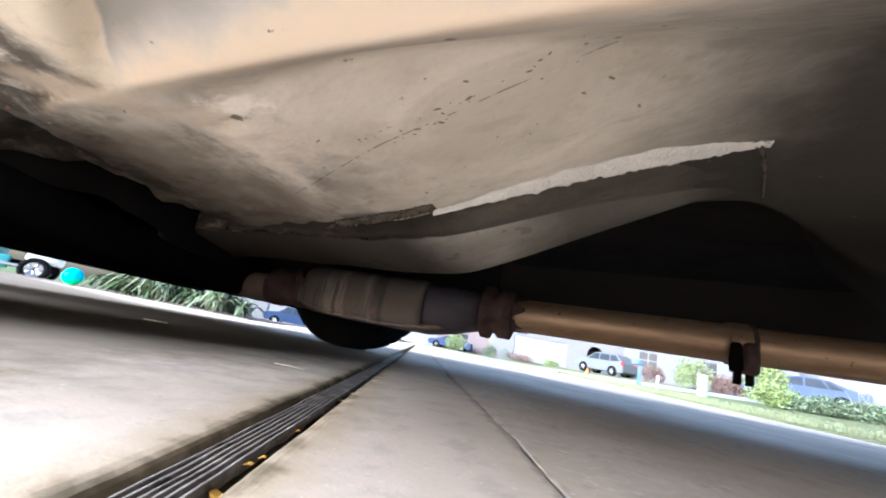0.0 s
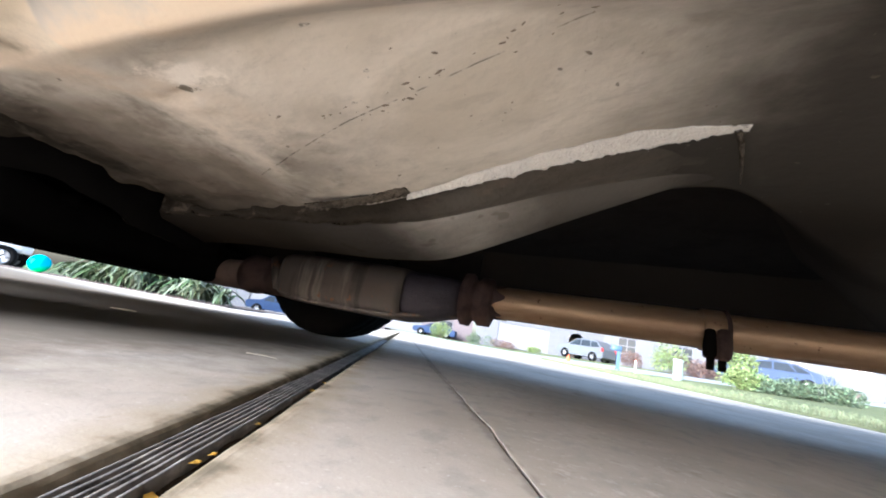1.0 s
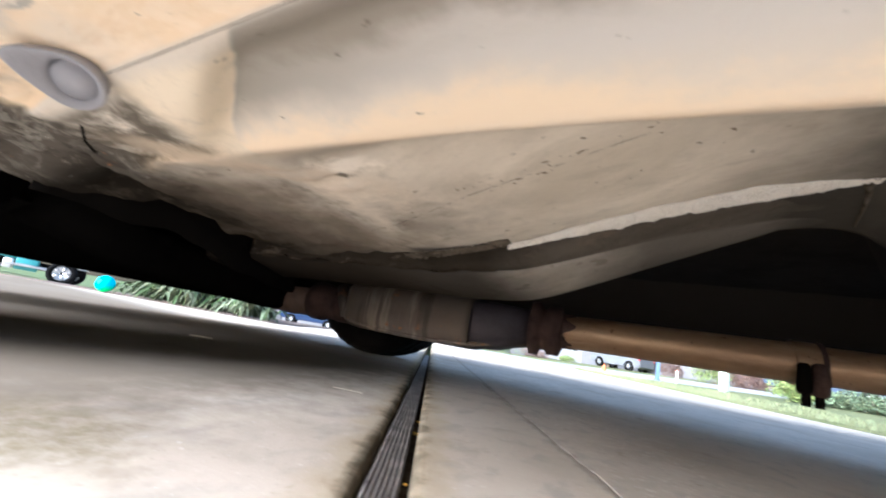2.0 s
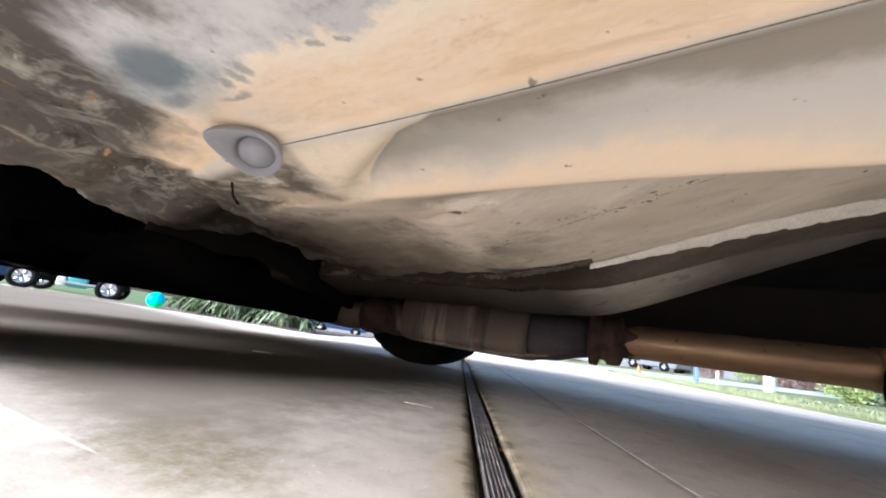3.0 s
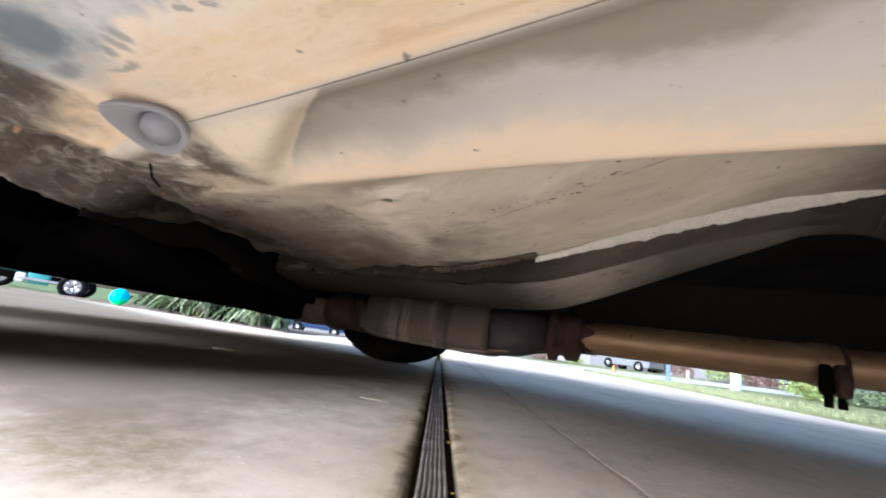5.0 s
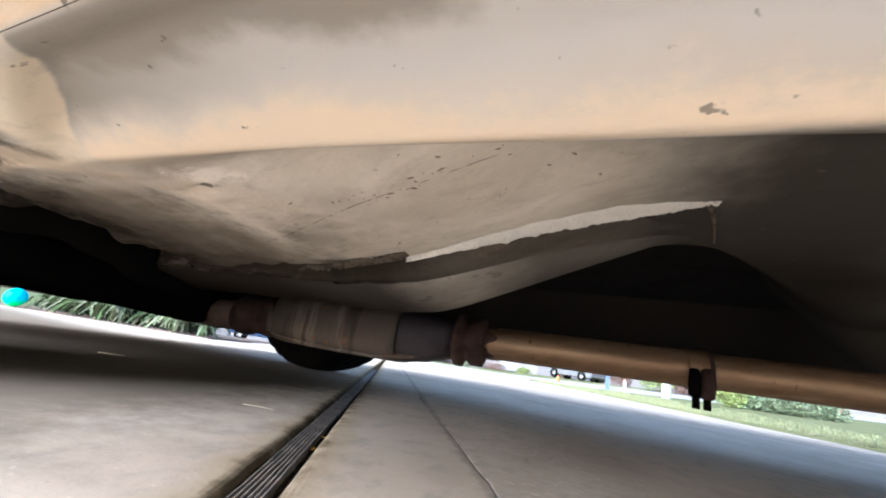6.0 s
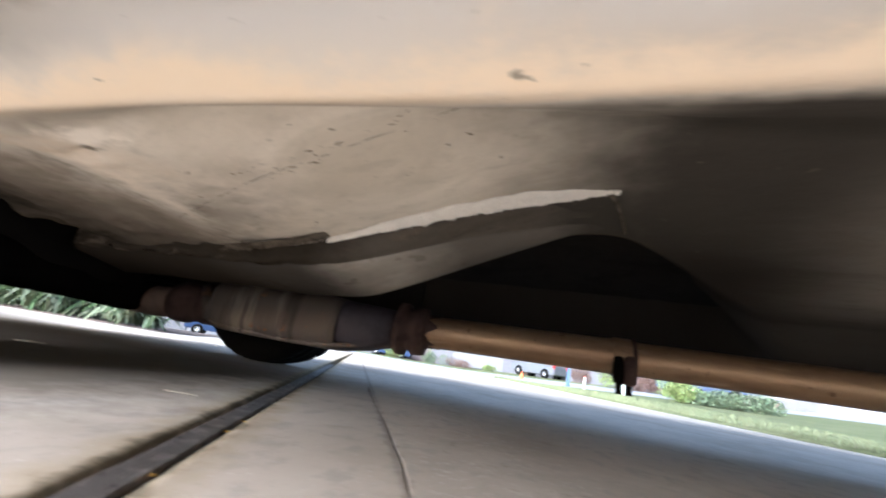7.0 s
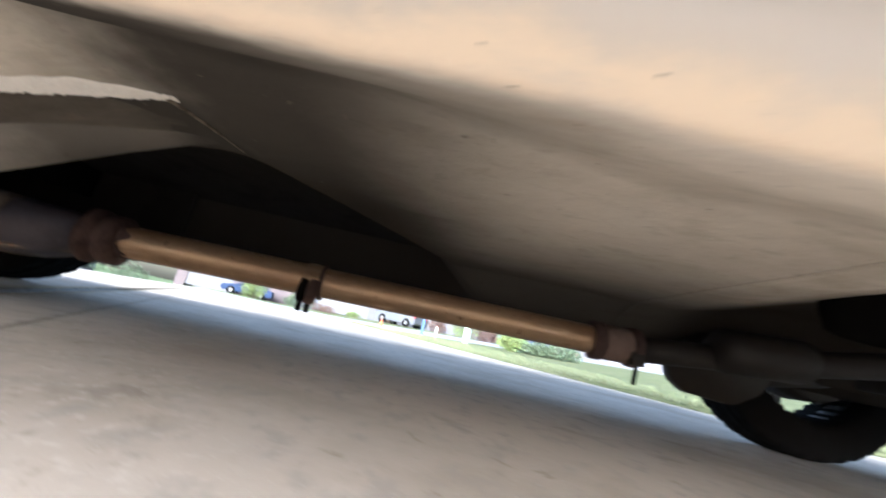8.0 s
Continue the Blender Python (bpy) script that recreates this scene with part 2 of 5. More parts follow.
    m.over((0.30, 0.31, 0.32), m.math("MULTIPLY", m.math("MULTIPLY", bare, m.ramp(m.noise(110.0, 7.0, 0.78), 0.48, 0.66)), 0.6))
    m.over((0.70, 0.69, 0.66), m.math("MULTIPLY", m.math("MULTIPLY", bare, m.ramp(m.noise(17.0, 9.0, 0.76), 0.48, 0.64)), 0.7))
    # blue-grey stains along the torn edge of the dust
    sx, sy = m.math("ADD", x, m.math("MULTIPLY", torn, 0.8)), m.math("ADD", y, m.math("MULTIPLY", torn, 0.45))
    SLATE = (0.13, 0.165, 0.185)
    m.blot((0.3, 0.34, 0.36), sx, sy, (-0.208, 0.101), (0.034, 0.021), 0.6)
    m.blot(SLATE, sx, sy, (-0.2023, 0.0944), (0.019, 0.0125), 0.75)
    for at, size in (((-0.2176, 0.1115), (0.012, 0.0045)), ((-0.1775, 0.1128), (0.0032, 0.0035)), ((-0.1685, 0.1115), (0.003, 0.0045)), ((-0.1605, 0.1105), (0.0034, 0.004)),
                     ((-0.183, 0.1205), (0.009, 0.0018)), ((-0.1213, 0.1122), (0.0025, 0.0013)), ((-0.112, 0.1135), (0.0016, 0.001))):
        m.blot(SLATE, sx, sy, at, size, 0.55, 0.95)
    # bright dusty fan where the side rail begins
    fan = m.math("MULTIPLY", m.ramp(xx, -0.222, -0.198), m.math("SUBTRACT", 1.0, m.ramp(edge, -0.001, 0.003)))
    fan = m.math("MULTIPLY", fan, m.math("MULTIPLY", m.ramp(yy, 0.168, 0.178), m.math("SUBTRACT", 1.0, m.ramp(yy, 0.238, 0.252))))
    m.over((0.8, 0.69, 0.53), fan)
    m.over((0.6, 0.52, 0.41), m.math("MULTIPLY", m.math("MULTIPLY", fan, m.ramp(m.noise(60.0, 8.0, 0.75), 0.5, 0.66)), 0.5))
    # olive grime with painted shade, left of fan and along rail's inner edge
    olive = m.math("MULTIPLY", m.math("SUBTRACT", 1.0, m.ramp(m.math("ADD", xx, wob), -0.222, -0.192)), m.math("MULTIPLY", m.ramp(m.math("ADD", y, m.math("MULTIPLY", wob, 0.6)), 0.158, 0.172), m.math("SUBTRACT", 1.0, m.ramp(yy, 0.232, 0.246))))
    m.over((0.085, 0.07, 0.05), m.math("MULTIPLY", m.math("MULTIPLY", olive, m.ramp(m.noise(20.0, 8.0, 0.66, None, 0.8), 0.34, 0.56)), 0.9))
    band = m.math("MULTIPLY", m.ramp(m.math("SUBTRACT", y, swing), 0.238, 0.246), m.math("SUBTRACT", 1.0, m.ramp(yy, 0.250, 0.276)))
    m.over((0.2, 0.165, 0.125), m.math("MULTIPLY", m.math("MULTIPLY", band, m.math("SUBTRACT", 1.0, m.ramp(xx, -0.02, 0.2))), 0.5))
    # rear of the side rail painted darker, for the dimmer light there
    m.over((0.4, 0.35, 0.29), m.math("MULTIPLY", m.math("MULTIPLY", m.ramp(xx, 0.12, 0.42), m.math("SUBTRACT", 1.0, m.ramp(yy, 0.24, 0.26))), 0.3))
    # broken scratch across the pan
    bow = m.math("MAXIMUM", m.math("SUBTRACT", -0.06, x), 0.0)
    bow = m.math("ADD", m.math("MULTIPLY", m.math("MULTIPLY", bow, bow), 1.4), m.math("MULTIPLY", wob, 0.12))
    off = m.math("ABSOLUTE", m.math("SUBTRACT", y, m.math("ADD", m.math("ADD", 0.3435, bow), m.math("MULTIPLY", x, -0.09))), 0.0)
    scr = m.math("MULTIPLY", m.math("SUBTRACT", 1.0, m.ramp(off, 0.0002, 0.0010)), m.ramp(m.noise(60.0, 3.0), 0.44, 0.58))
    scr = m.math("MULTIPLY", scr, m.math("MULTIPLY", m.ramp(x, -0.24, -0.22), m.math("SUBTRACT", 1.0, m.ramp(x, 0.075, 0.09))))
    m.over((0.14, 0.12, 0.1), m.math("MULTIPLY", scr, 0.85))
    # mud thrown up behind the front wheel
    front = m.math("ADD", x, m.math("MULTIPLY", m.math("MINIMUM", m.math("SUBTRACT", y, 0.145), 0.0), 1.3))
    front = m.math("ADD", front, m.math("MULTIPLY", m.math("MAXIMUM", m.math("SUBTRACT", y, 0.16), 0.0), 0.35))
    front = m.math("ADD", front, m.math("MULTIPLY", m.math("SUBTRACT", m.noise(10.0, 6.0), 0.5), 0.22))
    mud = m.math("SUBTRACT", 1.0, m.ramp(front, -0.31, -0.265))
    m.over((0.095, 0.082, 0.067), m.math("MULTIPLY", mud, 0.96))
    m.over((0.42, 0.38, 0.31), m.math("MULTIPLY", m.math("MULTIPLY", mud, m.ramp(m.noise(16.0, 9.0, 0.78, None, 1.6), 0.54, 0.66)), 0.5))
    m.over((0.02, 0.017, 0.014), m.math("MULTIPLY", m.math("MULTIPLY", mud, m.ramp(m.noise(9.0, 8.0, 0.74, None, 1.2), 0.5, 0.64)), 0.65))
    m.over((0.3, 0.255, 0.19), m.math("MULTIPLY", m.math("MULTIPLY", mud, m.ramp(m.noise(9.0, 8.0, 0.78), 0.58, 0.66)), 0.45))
    # marbled wisps of pale dried mud
    for size, wide, tone, much in ((6.0, 0.035, (0.38, 0.35, 0.29), 0.45), (13.0, 0.035, (0.42, 0.39, 0.33), 0.4)):
        vein = m.math("ABSOLUTE", m.math("SUBTRACT", m.noise(size, 6.0, 0.6, None, 0.9), 0.5), 0.0)
        vein = m.math("MULTIPLY", m.math("SUBTRACT", 1.0, m.ramp(vein, wide * 0.15, wide)), m.ramp(m.noise(size * 0.7, 4.0), 0.4, 0.6))
        m.over(tone, m.math("MULTIPLY", m.math("MULTIPLY", vein, mud), much))
    # pale dried edges that follow the ledges of the wheel house
    rx, ry = m.math("ADD", x, 0.975), m.math("MULTIPLY", y, 1.1)
    house = m.math("POWER", m.math("ADD", m.math("MULTIPLY", rx, rx), m.math("MULTIPLY", ry, ry)), 0.5)
    house = m.math("ADD", house, m.math("MULTIPLY", m.math("SUBTRACT", m.noise(11.0, 7.0, 0.7), 0.5), 0.09))
    for ring, tone, wide in ((0.722, (0.46, 0.43, 0.36), 0.011), (0.672, (0.36, 0.33, 0.28), 0.014), (0.605, (0.33, 0.28, 0.21), 0.010)):
        near = m.math("SUBTRACT", 1.0, m.ramp(m.math("ABSOLUTE", m.math("SUBTRACT", house, ring), 0.0), wide * 0.2, wide))
        m.over(tone, m.math("MULTIPLY", m.math("MULTIPLY", near, m.ramp(m.noise(24.0, 6.0, 0.7), 0.42, 0.58)), m.math("MULTIPLY", m.math("MULTIPLY", mud, m.math("SUBTRACT", 1.0, m.ramp(y, 0.13, 0.18))), 0.8)))
    m.over((0.35, 0.17, 0.08), m.math("MULTIPLY", m.math("MULTIPLY", mud, m.ramp(m.noise(95.0, 5.0), 0.66, 0.7)), 0.7))
    m.over((0.62, 0.58, 0.5), m.math("MULTIPLY", m.math("MULTIPLY", mud, m.ramp(m.noise(130.0, 5.0, 0.7, (0.7, 1.4, 1)), 0.66, 0.7)), 0.75))
    # front of the pan painted dark, then near-black, for the wheel's shade
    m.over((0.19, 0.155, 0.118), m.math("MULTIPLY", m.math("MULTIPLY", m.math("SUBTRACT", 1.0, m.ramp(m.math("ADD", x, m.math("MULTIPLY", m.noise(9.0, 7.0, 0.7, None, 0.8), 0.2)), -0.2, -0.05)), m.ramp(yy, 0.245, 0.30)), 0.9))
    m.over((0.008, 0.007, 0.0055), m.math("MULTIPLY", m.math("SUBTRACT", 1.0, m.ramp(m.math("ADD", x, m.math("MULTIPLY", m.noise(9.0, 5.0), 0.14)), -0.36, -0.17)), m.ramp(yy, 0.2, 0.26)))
    # orange chip in the mud
    m.blot((0.6, 0.34, 0.18), sx, sy, (-0.365, 0.1285), (0.006, 0.0016), 0.7, 0.8)
    # blotchy dark stains, over an even darkening towards the front of the pan
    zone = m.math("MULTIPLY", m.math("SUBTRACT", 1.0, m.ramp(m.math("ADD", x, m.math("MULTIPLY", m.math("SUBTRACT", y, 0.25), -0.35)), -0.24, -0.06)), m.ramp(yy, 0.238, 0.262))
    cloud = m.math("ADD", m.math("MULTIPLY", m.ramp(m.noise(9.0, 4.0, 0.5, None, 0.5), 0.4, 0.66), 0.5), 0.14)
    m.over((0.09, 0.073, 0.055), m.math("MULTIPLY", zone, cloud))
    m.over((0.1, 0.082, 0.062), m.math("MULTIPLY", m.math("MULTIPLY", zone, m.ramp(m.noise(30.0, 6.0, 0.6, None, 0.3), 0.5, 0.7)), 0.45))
    # pale dusty streak and a chipped flake below the rail's start
    off = m.math("ABSOLUTE", m.math("SUBTRACT", yy, m.math("ADD", 0.270, m.math("MULTIPLY", m.math("ADD", x, 0.20), 0.75))), 0.0)
    streak = m.math("MULTIPLY", m.math("SUBTRACT", 1.0, m.ramp(off, 0.006, 0.03)), m.math("MULTIPLY", m.ramp(xx, -0.31, -0.25), m.math("SUBTRACT", 1.0, m.ramp(xx, -0.165, -0.12))))
    m.over((0.56, 0.46, 0.345), m.math("MULTIPLY", m.math("MULTIPLY", streak, m.ramp(m.noise(26.0, 7.0), 0.3, 0.55)), 0.85))
    w2 = m.math("MULTIPLY", m.math("SUBTRACT", m.noise(38.0, 8.0, 0.78), 0.5), 0.07)
    # soft pale dust fanning out below the flake
    fx, fy = m.math("ADD", m.math("ADD", x, 0.178), w2), m.math("ADD", m.math("SUBTRACT", y, 0.318), w2)
    puff = m.math("ADD", m.math("MULTIPLY", m.math("MULTIPLY", fx, fx), 420.0), m.math("MULTIPLY", m.math("MULTIPLY", fy, fy), 420.0))
    puff = m.math("MULTIPLY", m.math("SUBTRACT", 1.0, m.ramp(puff, 0.05, 1.0)), m.ramp(m.noise(20.0, 7.0, 0.7, (0.6, 1.6, 1), 0.6), 0.3, 0.62))
    m.over((0.80, 0.70, 0.57), m.math("MULTIPLY", puff, 0.75))
    fx, fy = m.math("ADD", m.math("ADD", x, 0.147), w2), m.math("ADD", m.math("SUBTRACT", m.math("SUBTRACT", y, 0.2725), m.math("MULTIPLY", m.math("ADD", x, 0.143), 0.2)), m.math("MULTIPLY", w2, 0.5))
    flake = m.math("ADD", m.math("MULTIPLY", m.math("MULTIPLY", fx, fx), 1700.0), m.math("MULTIPLY", m.math("MULTIPLY", fy, fy), 7000.0))
    m.over((0.84, 0.76, 0.65), m.math("MULTIPLY", m.math("MULTIPLY", m.math("SUBTRACT", 1.0, m.ramp(flake, 0.1, 1.1)), m.ramp(m.noise(70.0, 6.0, 0.7, (0.5, 1.5, 1)), 0.25, 0.5)), 0.8))
    fx, fy = m.math("ADD", m.math("ADD", x, 0.160), w2), m.math("SUBTRACT", m.math("SUBTRACT", y, 0.2795), m.math("MULTIPLY", m.math("ADD", x, 0.160), 0.25))
    flake = m.math("ADD", m.math("MULTIPLY", m.math("MULTIPLY", fx, fx), 10000.0), m.math("MULTIPLY", m.math("MULTIPLY", fy, fy), 50000.0))
    m.over((0.12, 0.095, 0.07), m.math("MULTIPLY", m.math("SUBTRACT", 1.0, m.ramp(flake, 0.5, 1.2)), 0.85))
    m.patch((0.12, 0.1, 0.08), 75.0, 0.68, 0.73, None, 3.0, 0.7)
    # more painted shade over the tunnel side and the deep floor
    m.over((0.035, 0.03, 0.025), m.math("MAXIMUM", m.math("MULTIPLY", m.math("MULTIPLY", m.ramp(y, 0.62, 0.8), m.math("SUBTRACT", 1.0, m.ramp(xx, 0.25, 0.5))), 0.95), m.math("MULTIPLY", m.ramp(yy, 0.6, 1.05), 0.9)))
    m.relief((m.noise(9.0, 5.0, 0.55, (0.8, 1.1, 1)), 0.005), (m.noise(34.0, 6.0), 0.0012), (m.noise(170.0, 3.0), 0.0003))
    return m.done()


def rail_mat():
    m = Mat("undercoated_frame_rail", 0.95, 0.0, 0.0).base((0.43, 0.39, 0.335))
    m.patch((0.36, 0.325, 0.275), 9.0, 0.4, 0.7, (0.4, 1.5, 1))
    m.patch((0.52, 0.46, 0.385), 16.0, 0.5, 0.7, (0.4, 1.5, 1), amount=0.7)
    m.patch((0.16, 0.125, 0.095), 24.0, 0.66, 0.7, None, 2.0, 0.5)
    # darker towards the front, in two steps
    front_dark = m.math("SUBTRACT", 1.0, m.ramp(m.math("ADD", m.axis(0), m.math("MULTIPLY", m.noise(12.0), 0.08)), -0.30, -0.12))
    mid_dark = m.math("SUBTRACT", 1.0, m.ramp(m.math("ADD", m.axis(0), m.math("MULTIPLY", m.noise(12.0), 0.08)), -0.12, 0.02))
    m.over((0.034, 0.029, 0.024), m.math("MULTIPLY", mid_dark, 0.94))
    m.over((0.026, 0.021, 0.016), m.math("MULTIPLY", front_dark, 0.95))
    # darker behind the kink; rear end matched to the shade painted on the pan
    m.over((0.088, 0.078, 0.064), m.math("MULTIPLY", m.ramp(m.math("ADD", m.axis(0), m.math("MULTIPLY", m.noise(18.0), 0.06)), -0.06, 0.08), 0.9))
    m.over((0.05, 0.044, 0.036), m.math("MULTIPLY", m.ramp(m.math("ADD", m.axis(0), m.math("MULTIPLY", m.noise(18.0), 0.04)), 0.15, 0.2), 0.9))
    m.relief((m.noise(40.0, 5.0), 0.002), (m.noise(220.0, 2.0), 0.0006))
    return m.done()


def pipe_mat():
    m = Mat("tarnished_exhaust_steel", 0.5, 0.68, 0.5).base((0.5, 0.34, 0.2))
    m.patch((0.34, 0.21, 0.12), 8.0, 0.4, 0.66, (0.5, 2, 2))
    m.patch((0.68, 0.52, 0.36), 18.0, 0.52, 0.75, (0.3, 2, 2), amount=0.7)
    m.patch((0.16, 0.08, 0.04), 70.0, 0.66, 0.74, None, 3.0)
    m.gloss(m.noise(14.0, 5.0), 0.3, 0.58)
    m.relief((m.noise(120.0, 4.0, 0.6, (0.2, 1, 1)), 0.0005))
    return m.done()


def cat_mat():
    m = Mat("rusted_dusty_converter_steel", 0.68, 0.35, 0.4).base((0.12, 0.098, 0.08))
    m.patch((0.27, 0.225, 0.18), 9.0, 0.5, 0.66, (2.4, 0.5, 0.25), 6.0, 0.8)
    m.patch((0.05, 0.038, 0.032), 8.0, 0.48, 0.62, (2.6, 0.5, 0.25), 6.0, 0.8)
    m.patch((0.13, 0.1, 0.08), 30.0, 0.5, 0.66, None, 7.0, 0.6)
    m.patch((0.24, 0.11, 0.05), 40.0, 0.6, 0.72)
    m.relief((m.noise(60.0, 5.0), 0.0015))
    return m.done()


def concrete_mat():
    m = Mat("worn_driveway_concrete", 0.95, 0.0, 0.0).base((0.525, 0.465, 0.39))
    m.patch((0.42, 0.365, 0.295), 1.6, 0.42, 0.65, None, 6.0)
    m.patch((0.57, 0.52, 0.45), 4.0, 0.5, 0.72, None, 6.0, 0.8)
    m.patch((0.33, 0.285, 0.23), 6.0, 0.57, 0.72, None, 7.0, 0.85, 0.6)
    m.patch((0.40, 0.36, 0.31), 24.0, 0.5, 0.66, (1.0, 0.6, 1), 7.0, 0.7)
    m.patch((0.3, 0.25, 0.17), 11.0, 0.64, 0.72, None, 7.0, 0.7, 0.8)
    m.patch((0.28, 0.25, 0.21), 110.0, 0.62, 0.72, None, 3.0, 0.35)
    m.patch((0.70, 0.67, 0.62), 160.0, 0.64, 0.72, None, 2.0, 0.4)
    # ochre and moss stains on both sides of the joint
    n = m.math("ADD", m.math("MULTIPLY", m.axis(0), 0.877), m.math("MULTIPLY", m.axis(1), 0.48))
    far = m.math("ABSOLUTE", m.math("SUBTRACT", n, 0.064), 0.0)
    far = m.math("ADD", far, m.math("MULTIPLY", m.math("SUBTRACT", m.noise(24.0, 6.0), 0.5), 0.06))
    m.over((0.37, 0.29, 0.17), m.math("MULTIPLY", m.math("SUBTRACT", 1.0, m.ramp(far, 0.026, 0.068)), 0.55))
    m.over((0.10, 0.082, 0.052), m.math("MULTIPLY", m.math("SUBTRACT", 1.0, m.ramp(far, 0.016, 0.036)), 0.8))
    # grime along the crack
    rift = m.math("ADD", m.math("ABSOLUTE", m.math("SUBTRACT", n, 0.266), 0.0), m.math("MULTIPLY", m.math("SUBTRACT", m.noise(40.0, 6.0), 0.5), 0.03))
    m.over((0.13, 0.108, 0.08), m.math("MULTIPLY", m.math("SUBTRACT", 1.0, m.ramp(rift, 0.001, 0.010)), 0.35))
    # spalled pale specks beside the crack
    spall = m.math("MULTIPLY", m.ramp(n, 0.27, 0.30), m.math("SUBTRACT", 1.0, m.ramp(n, 0.42, 0.62)))
    m.over((0.66, 0.61, 0.54), m.math("MULTIPLY", m.math("MULTIPLY", spall, m.ramp(m.noise(55.0, 8.0, 0.75), 0.54, 0.62)), 0.55))
    m.over((0.3, 0.25, 0.19), m.math("MULTIPLY", m.math("MULTIPLY", spall, m.ramp(m.noise(30.0, 8.0, 0.75), 0.56, 0.66)), 0.5))
    # mossy stain
    wob = m.math("MULTIPLY", m.math("SUBTRACT", m.noise(18.0, 7.0, 0.7), 0.5), 0.11)
    mx = m.math("ADD", m.math("SUBTRACT", m.axis(0), -0.325), wob)
    my = m.math("ADD", m.math("SUBTRACT", m.axis(1), 0.218), wob)
    spot = m.math("ADD", m.math("MULTIPLY", mx, mx), m.math("MULTIPLY", m.math("MULTIPLY", my, my), 3.5))
    spot = m.math("SUBTRACT", 1.0, m.ramp(spot, 0.0006, 0.016))
    m.over((0.24, 0.2, 0.115), m.math("MULTIPLY", m.math("MULTIPLY", spot, m.ramp(m.noise(60.0, 9.0, 0.75), 0.25, 0.68)), 0.9))
    # oily brown stain under the engine, darkened to hold the shade there
    oil = m.math("SUBTRACT", 1.0, m.ramp(m.math("ADD", m.math("ADD", m.axis(0), m.math("MULTIPLY", m.axis(1), 0.25)), m.math("MULTIPLY", wob, 3.0)), -0.40, -0.10))
    oil = m.math("MULTIPLY", oil, m.ramp(m.math("ADD", m.axis(1), wob), 0.14, 0.24))
    oil = m.math("MULTIPLY", oil, m.math("SUBTRACT", 1.0, m.ramp(m.math("ADD", m.axis(1), wob), 1.0, 1.45)))
    m.over((0.135, 0.11, 0.08), m.math("MULTIPLY", oil, 0.8))
    m.relief((m.noise(9.0, 6.0), 0.0015), (m.noise(70.0, 5.0), 0.0003), (m.noise(300.0, 3.0), 0.00015))
    return m.done()


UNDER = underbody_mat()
RAIL = rail_mat()


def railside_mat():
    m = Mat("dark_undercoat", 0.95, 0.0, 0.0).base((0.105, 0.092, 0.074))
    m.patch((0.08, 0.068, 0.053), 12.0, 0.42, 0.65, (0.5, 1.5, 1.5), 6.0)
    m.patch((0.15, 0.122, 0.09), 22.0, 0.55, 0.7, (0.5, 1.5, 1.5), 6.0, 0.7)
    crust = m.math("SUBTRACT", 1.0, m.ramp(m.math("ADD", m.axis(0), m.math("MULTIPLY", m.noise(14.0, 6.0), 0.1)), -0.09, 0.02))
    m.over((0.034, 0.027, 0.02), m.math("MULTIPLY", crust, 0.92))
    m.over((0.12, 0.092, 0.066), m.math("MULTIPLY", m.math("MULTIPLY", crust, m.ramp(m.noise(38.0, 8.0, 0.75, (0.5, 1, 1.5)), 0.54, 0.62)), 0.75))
    # rear end darkened to match the shade painted on the pan
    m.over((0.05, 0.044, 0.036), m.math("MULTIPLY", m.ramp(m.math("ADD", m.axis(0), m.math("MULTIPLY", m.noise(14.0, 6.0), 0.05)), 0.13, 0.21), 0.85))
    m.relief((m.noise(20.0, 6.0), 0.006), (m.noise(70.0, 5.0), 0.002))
    return m.done()


RAILSIDE = railside_mat()
PIPE = pipe_mat()
BLUED = plain("heat_blued_steel", (0.06, 0.052, 0.062), 0.6, 0.3, 22, 0.6, 0.001)
CAT = cat_mat()
CONCRETE = concrete_mat()
STUB = plain("dull_brown_pipe_steel", (0.2, 0.135, 0.105), 0.75, 0.2, 20, 0.7, 0.001)
RUST = plain("dark_scaled_rust", (0.085, 0.05, 0.042), 0.85, 0.2, 30, 0.5, 0.002)
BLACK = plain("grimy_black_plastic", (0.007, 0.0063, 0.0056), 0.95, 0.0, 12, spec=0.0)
DARKSTEEL = plain("greasy_dark_steel", (0.03, 0.025, 0.021), 0.65, 0.3, 14)
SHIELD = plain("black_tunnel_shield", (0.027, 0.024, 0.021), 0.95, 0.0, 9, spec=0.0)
RUBBER = plain("tyre_rubber", (0.007, 0.007, 0.0072), 0.95, 0.0, 25, spec=0.05)
ALLOY = plain("dull_alloy", (0.5, 0.5, 0.51), 0.35, 0.9, 10)
SEALANT = plain("pale_seam_sealer", (0.9, 0.84, 0.75), 0.75, 0.0, 42, 0.9, 0.003)
CRUST = plain("brown_crusted_sealer", (0.2, 0.165, 0.125), 0.95, 0.0, 70, 0.35, 0.004, 0.0)
PLUG = plain("grey_rubber_plug", (0.33, 0.325, 0.345), 0.5, 0.0, 25)
PAINT = plain("grey_car_paint", (0.3, 0.31, 0.33), 0.3, 0.2, 3)
GLASS_DARK = plain("dark_window_glass", (0.02, 0.025, 0.03), 0.08, 0.0, 3)


def joint_mat():
    m = Mat("weathered_joint_strip", 0.8).base((0.15, 0.134, 0.122))
    m.patch((0.24, 0.218, 0.2), 30.0, 0.5, 0.62)
    m.patch((0.05, 0.045, 0.04), 50.0, 0.55, 0.7)
    m.relief((m.noise(220.0), 0.001))
    return m.done()


JOINT = joint_mat()
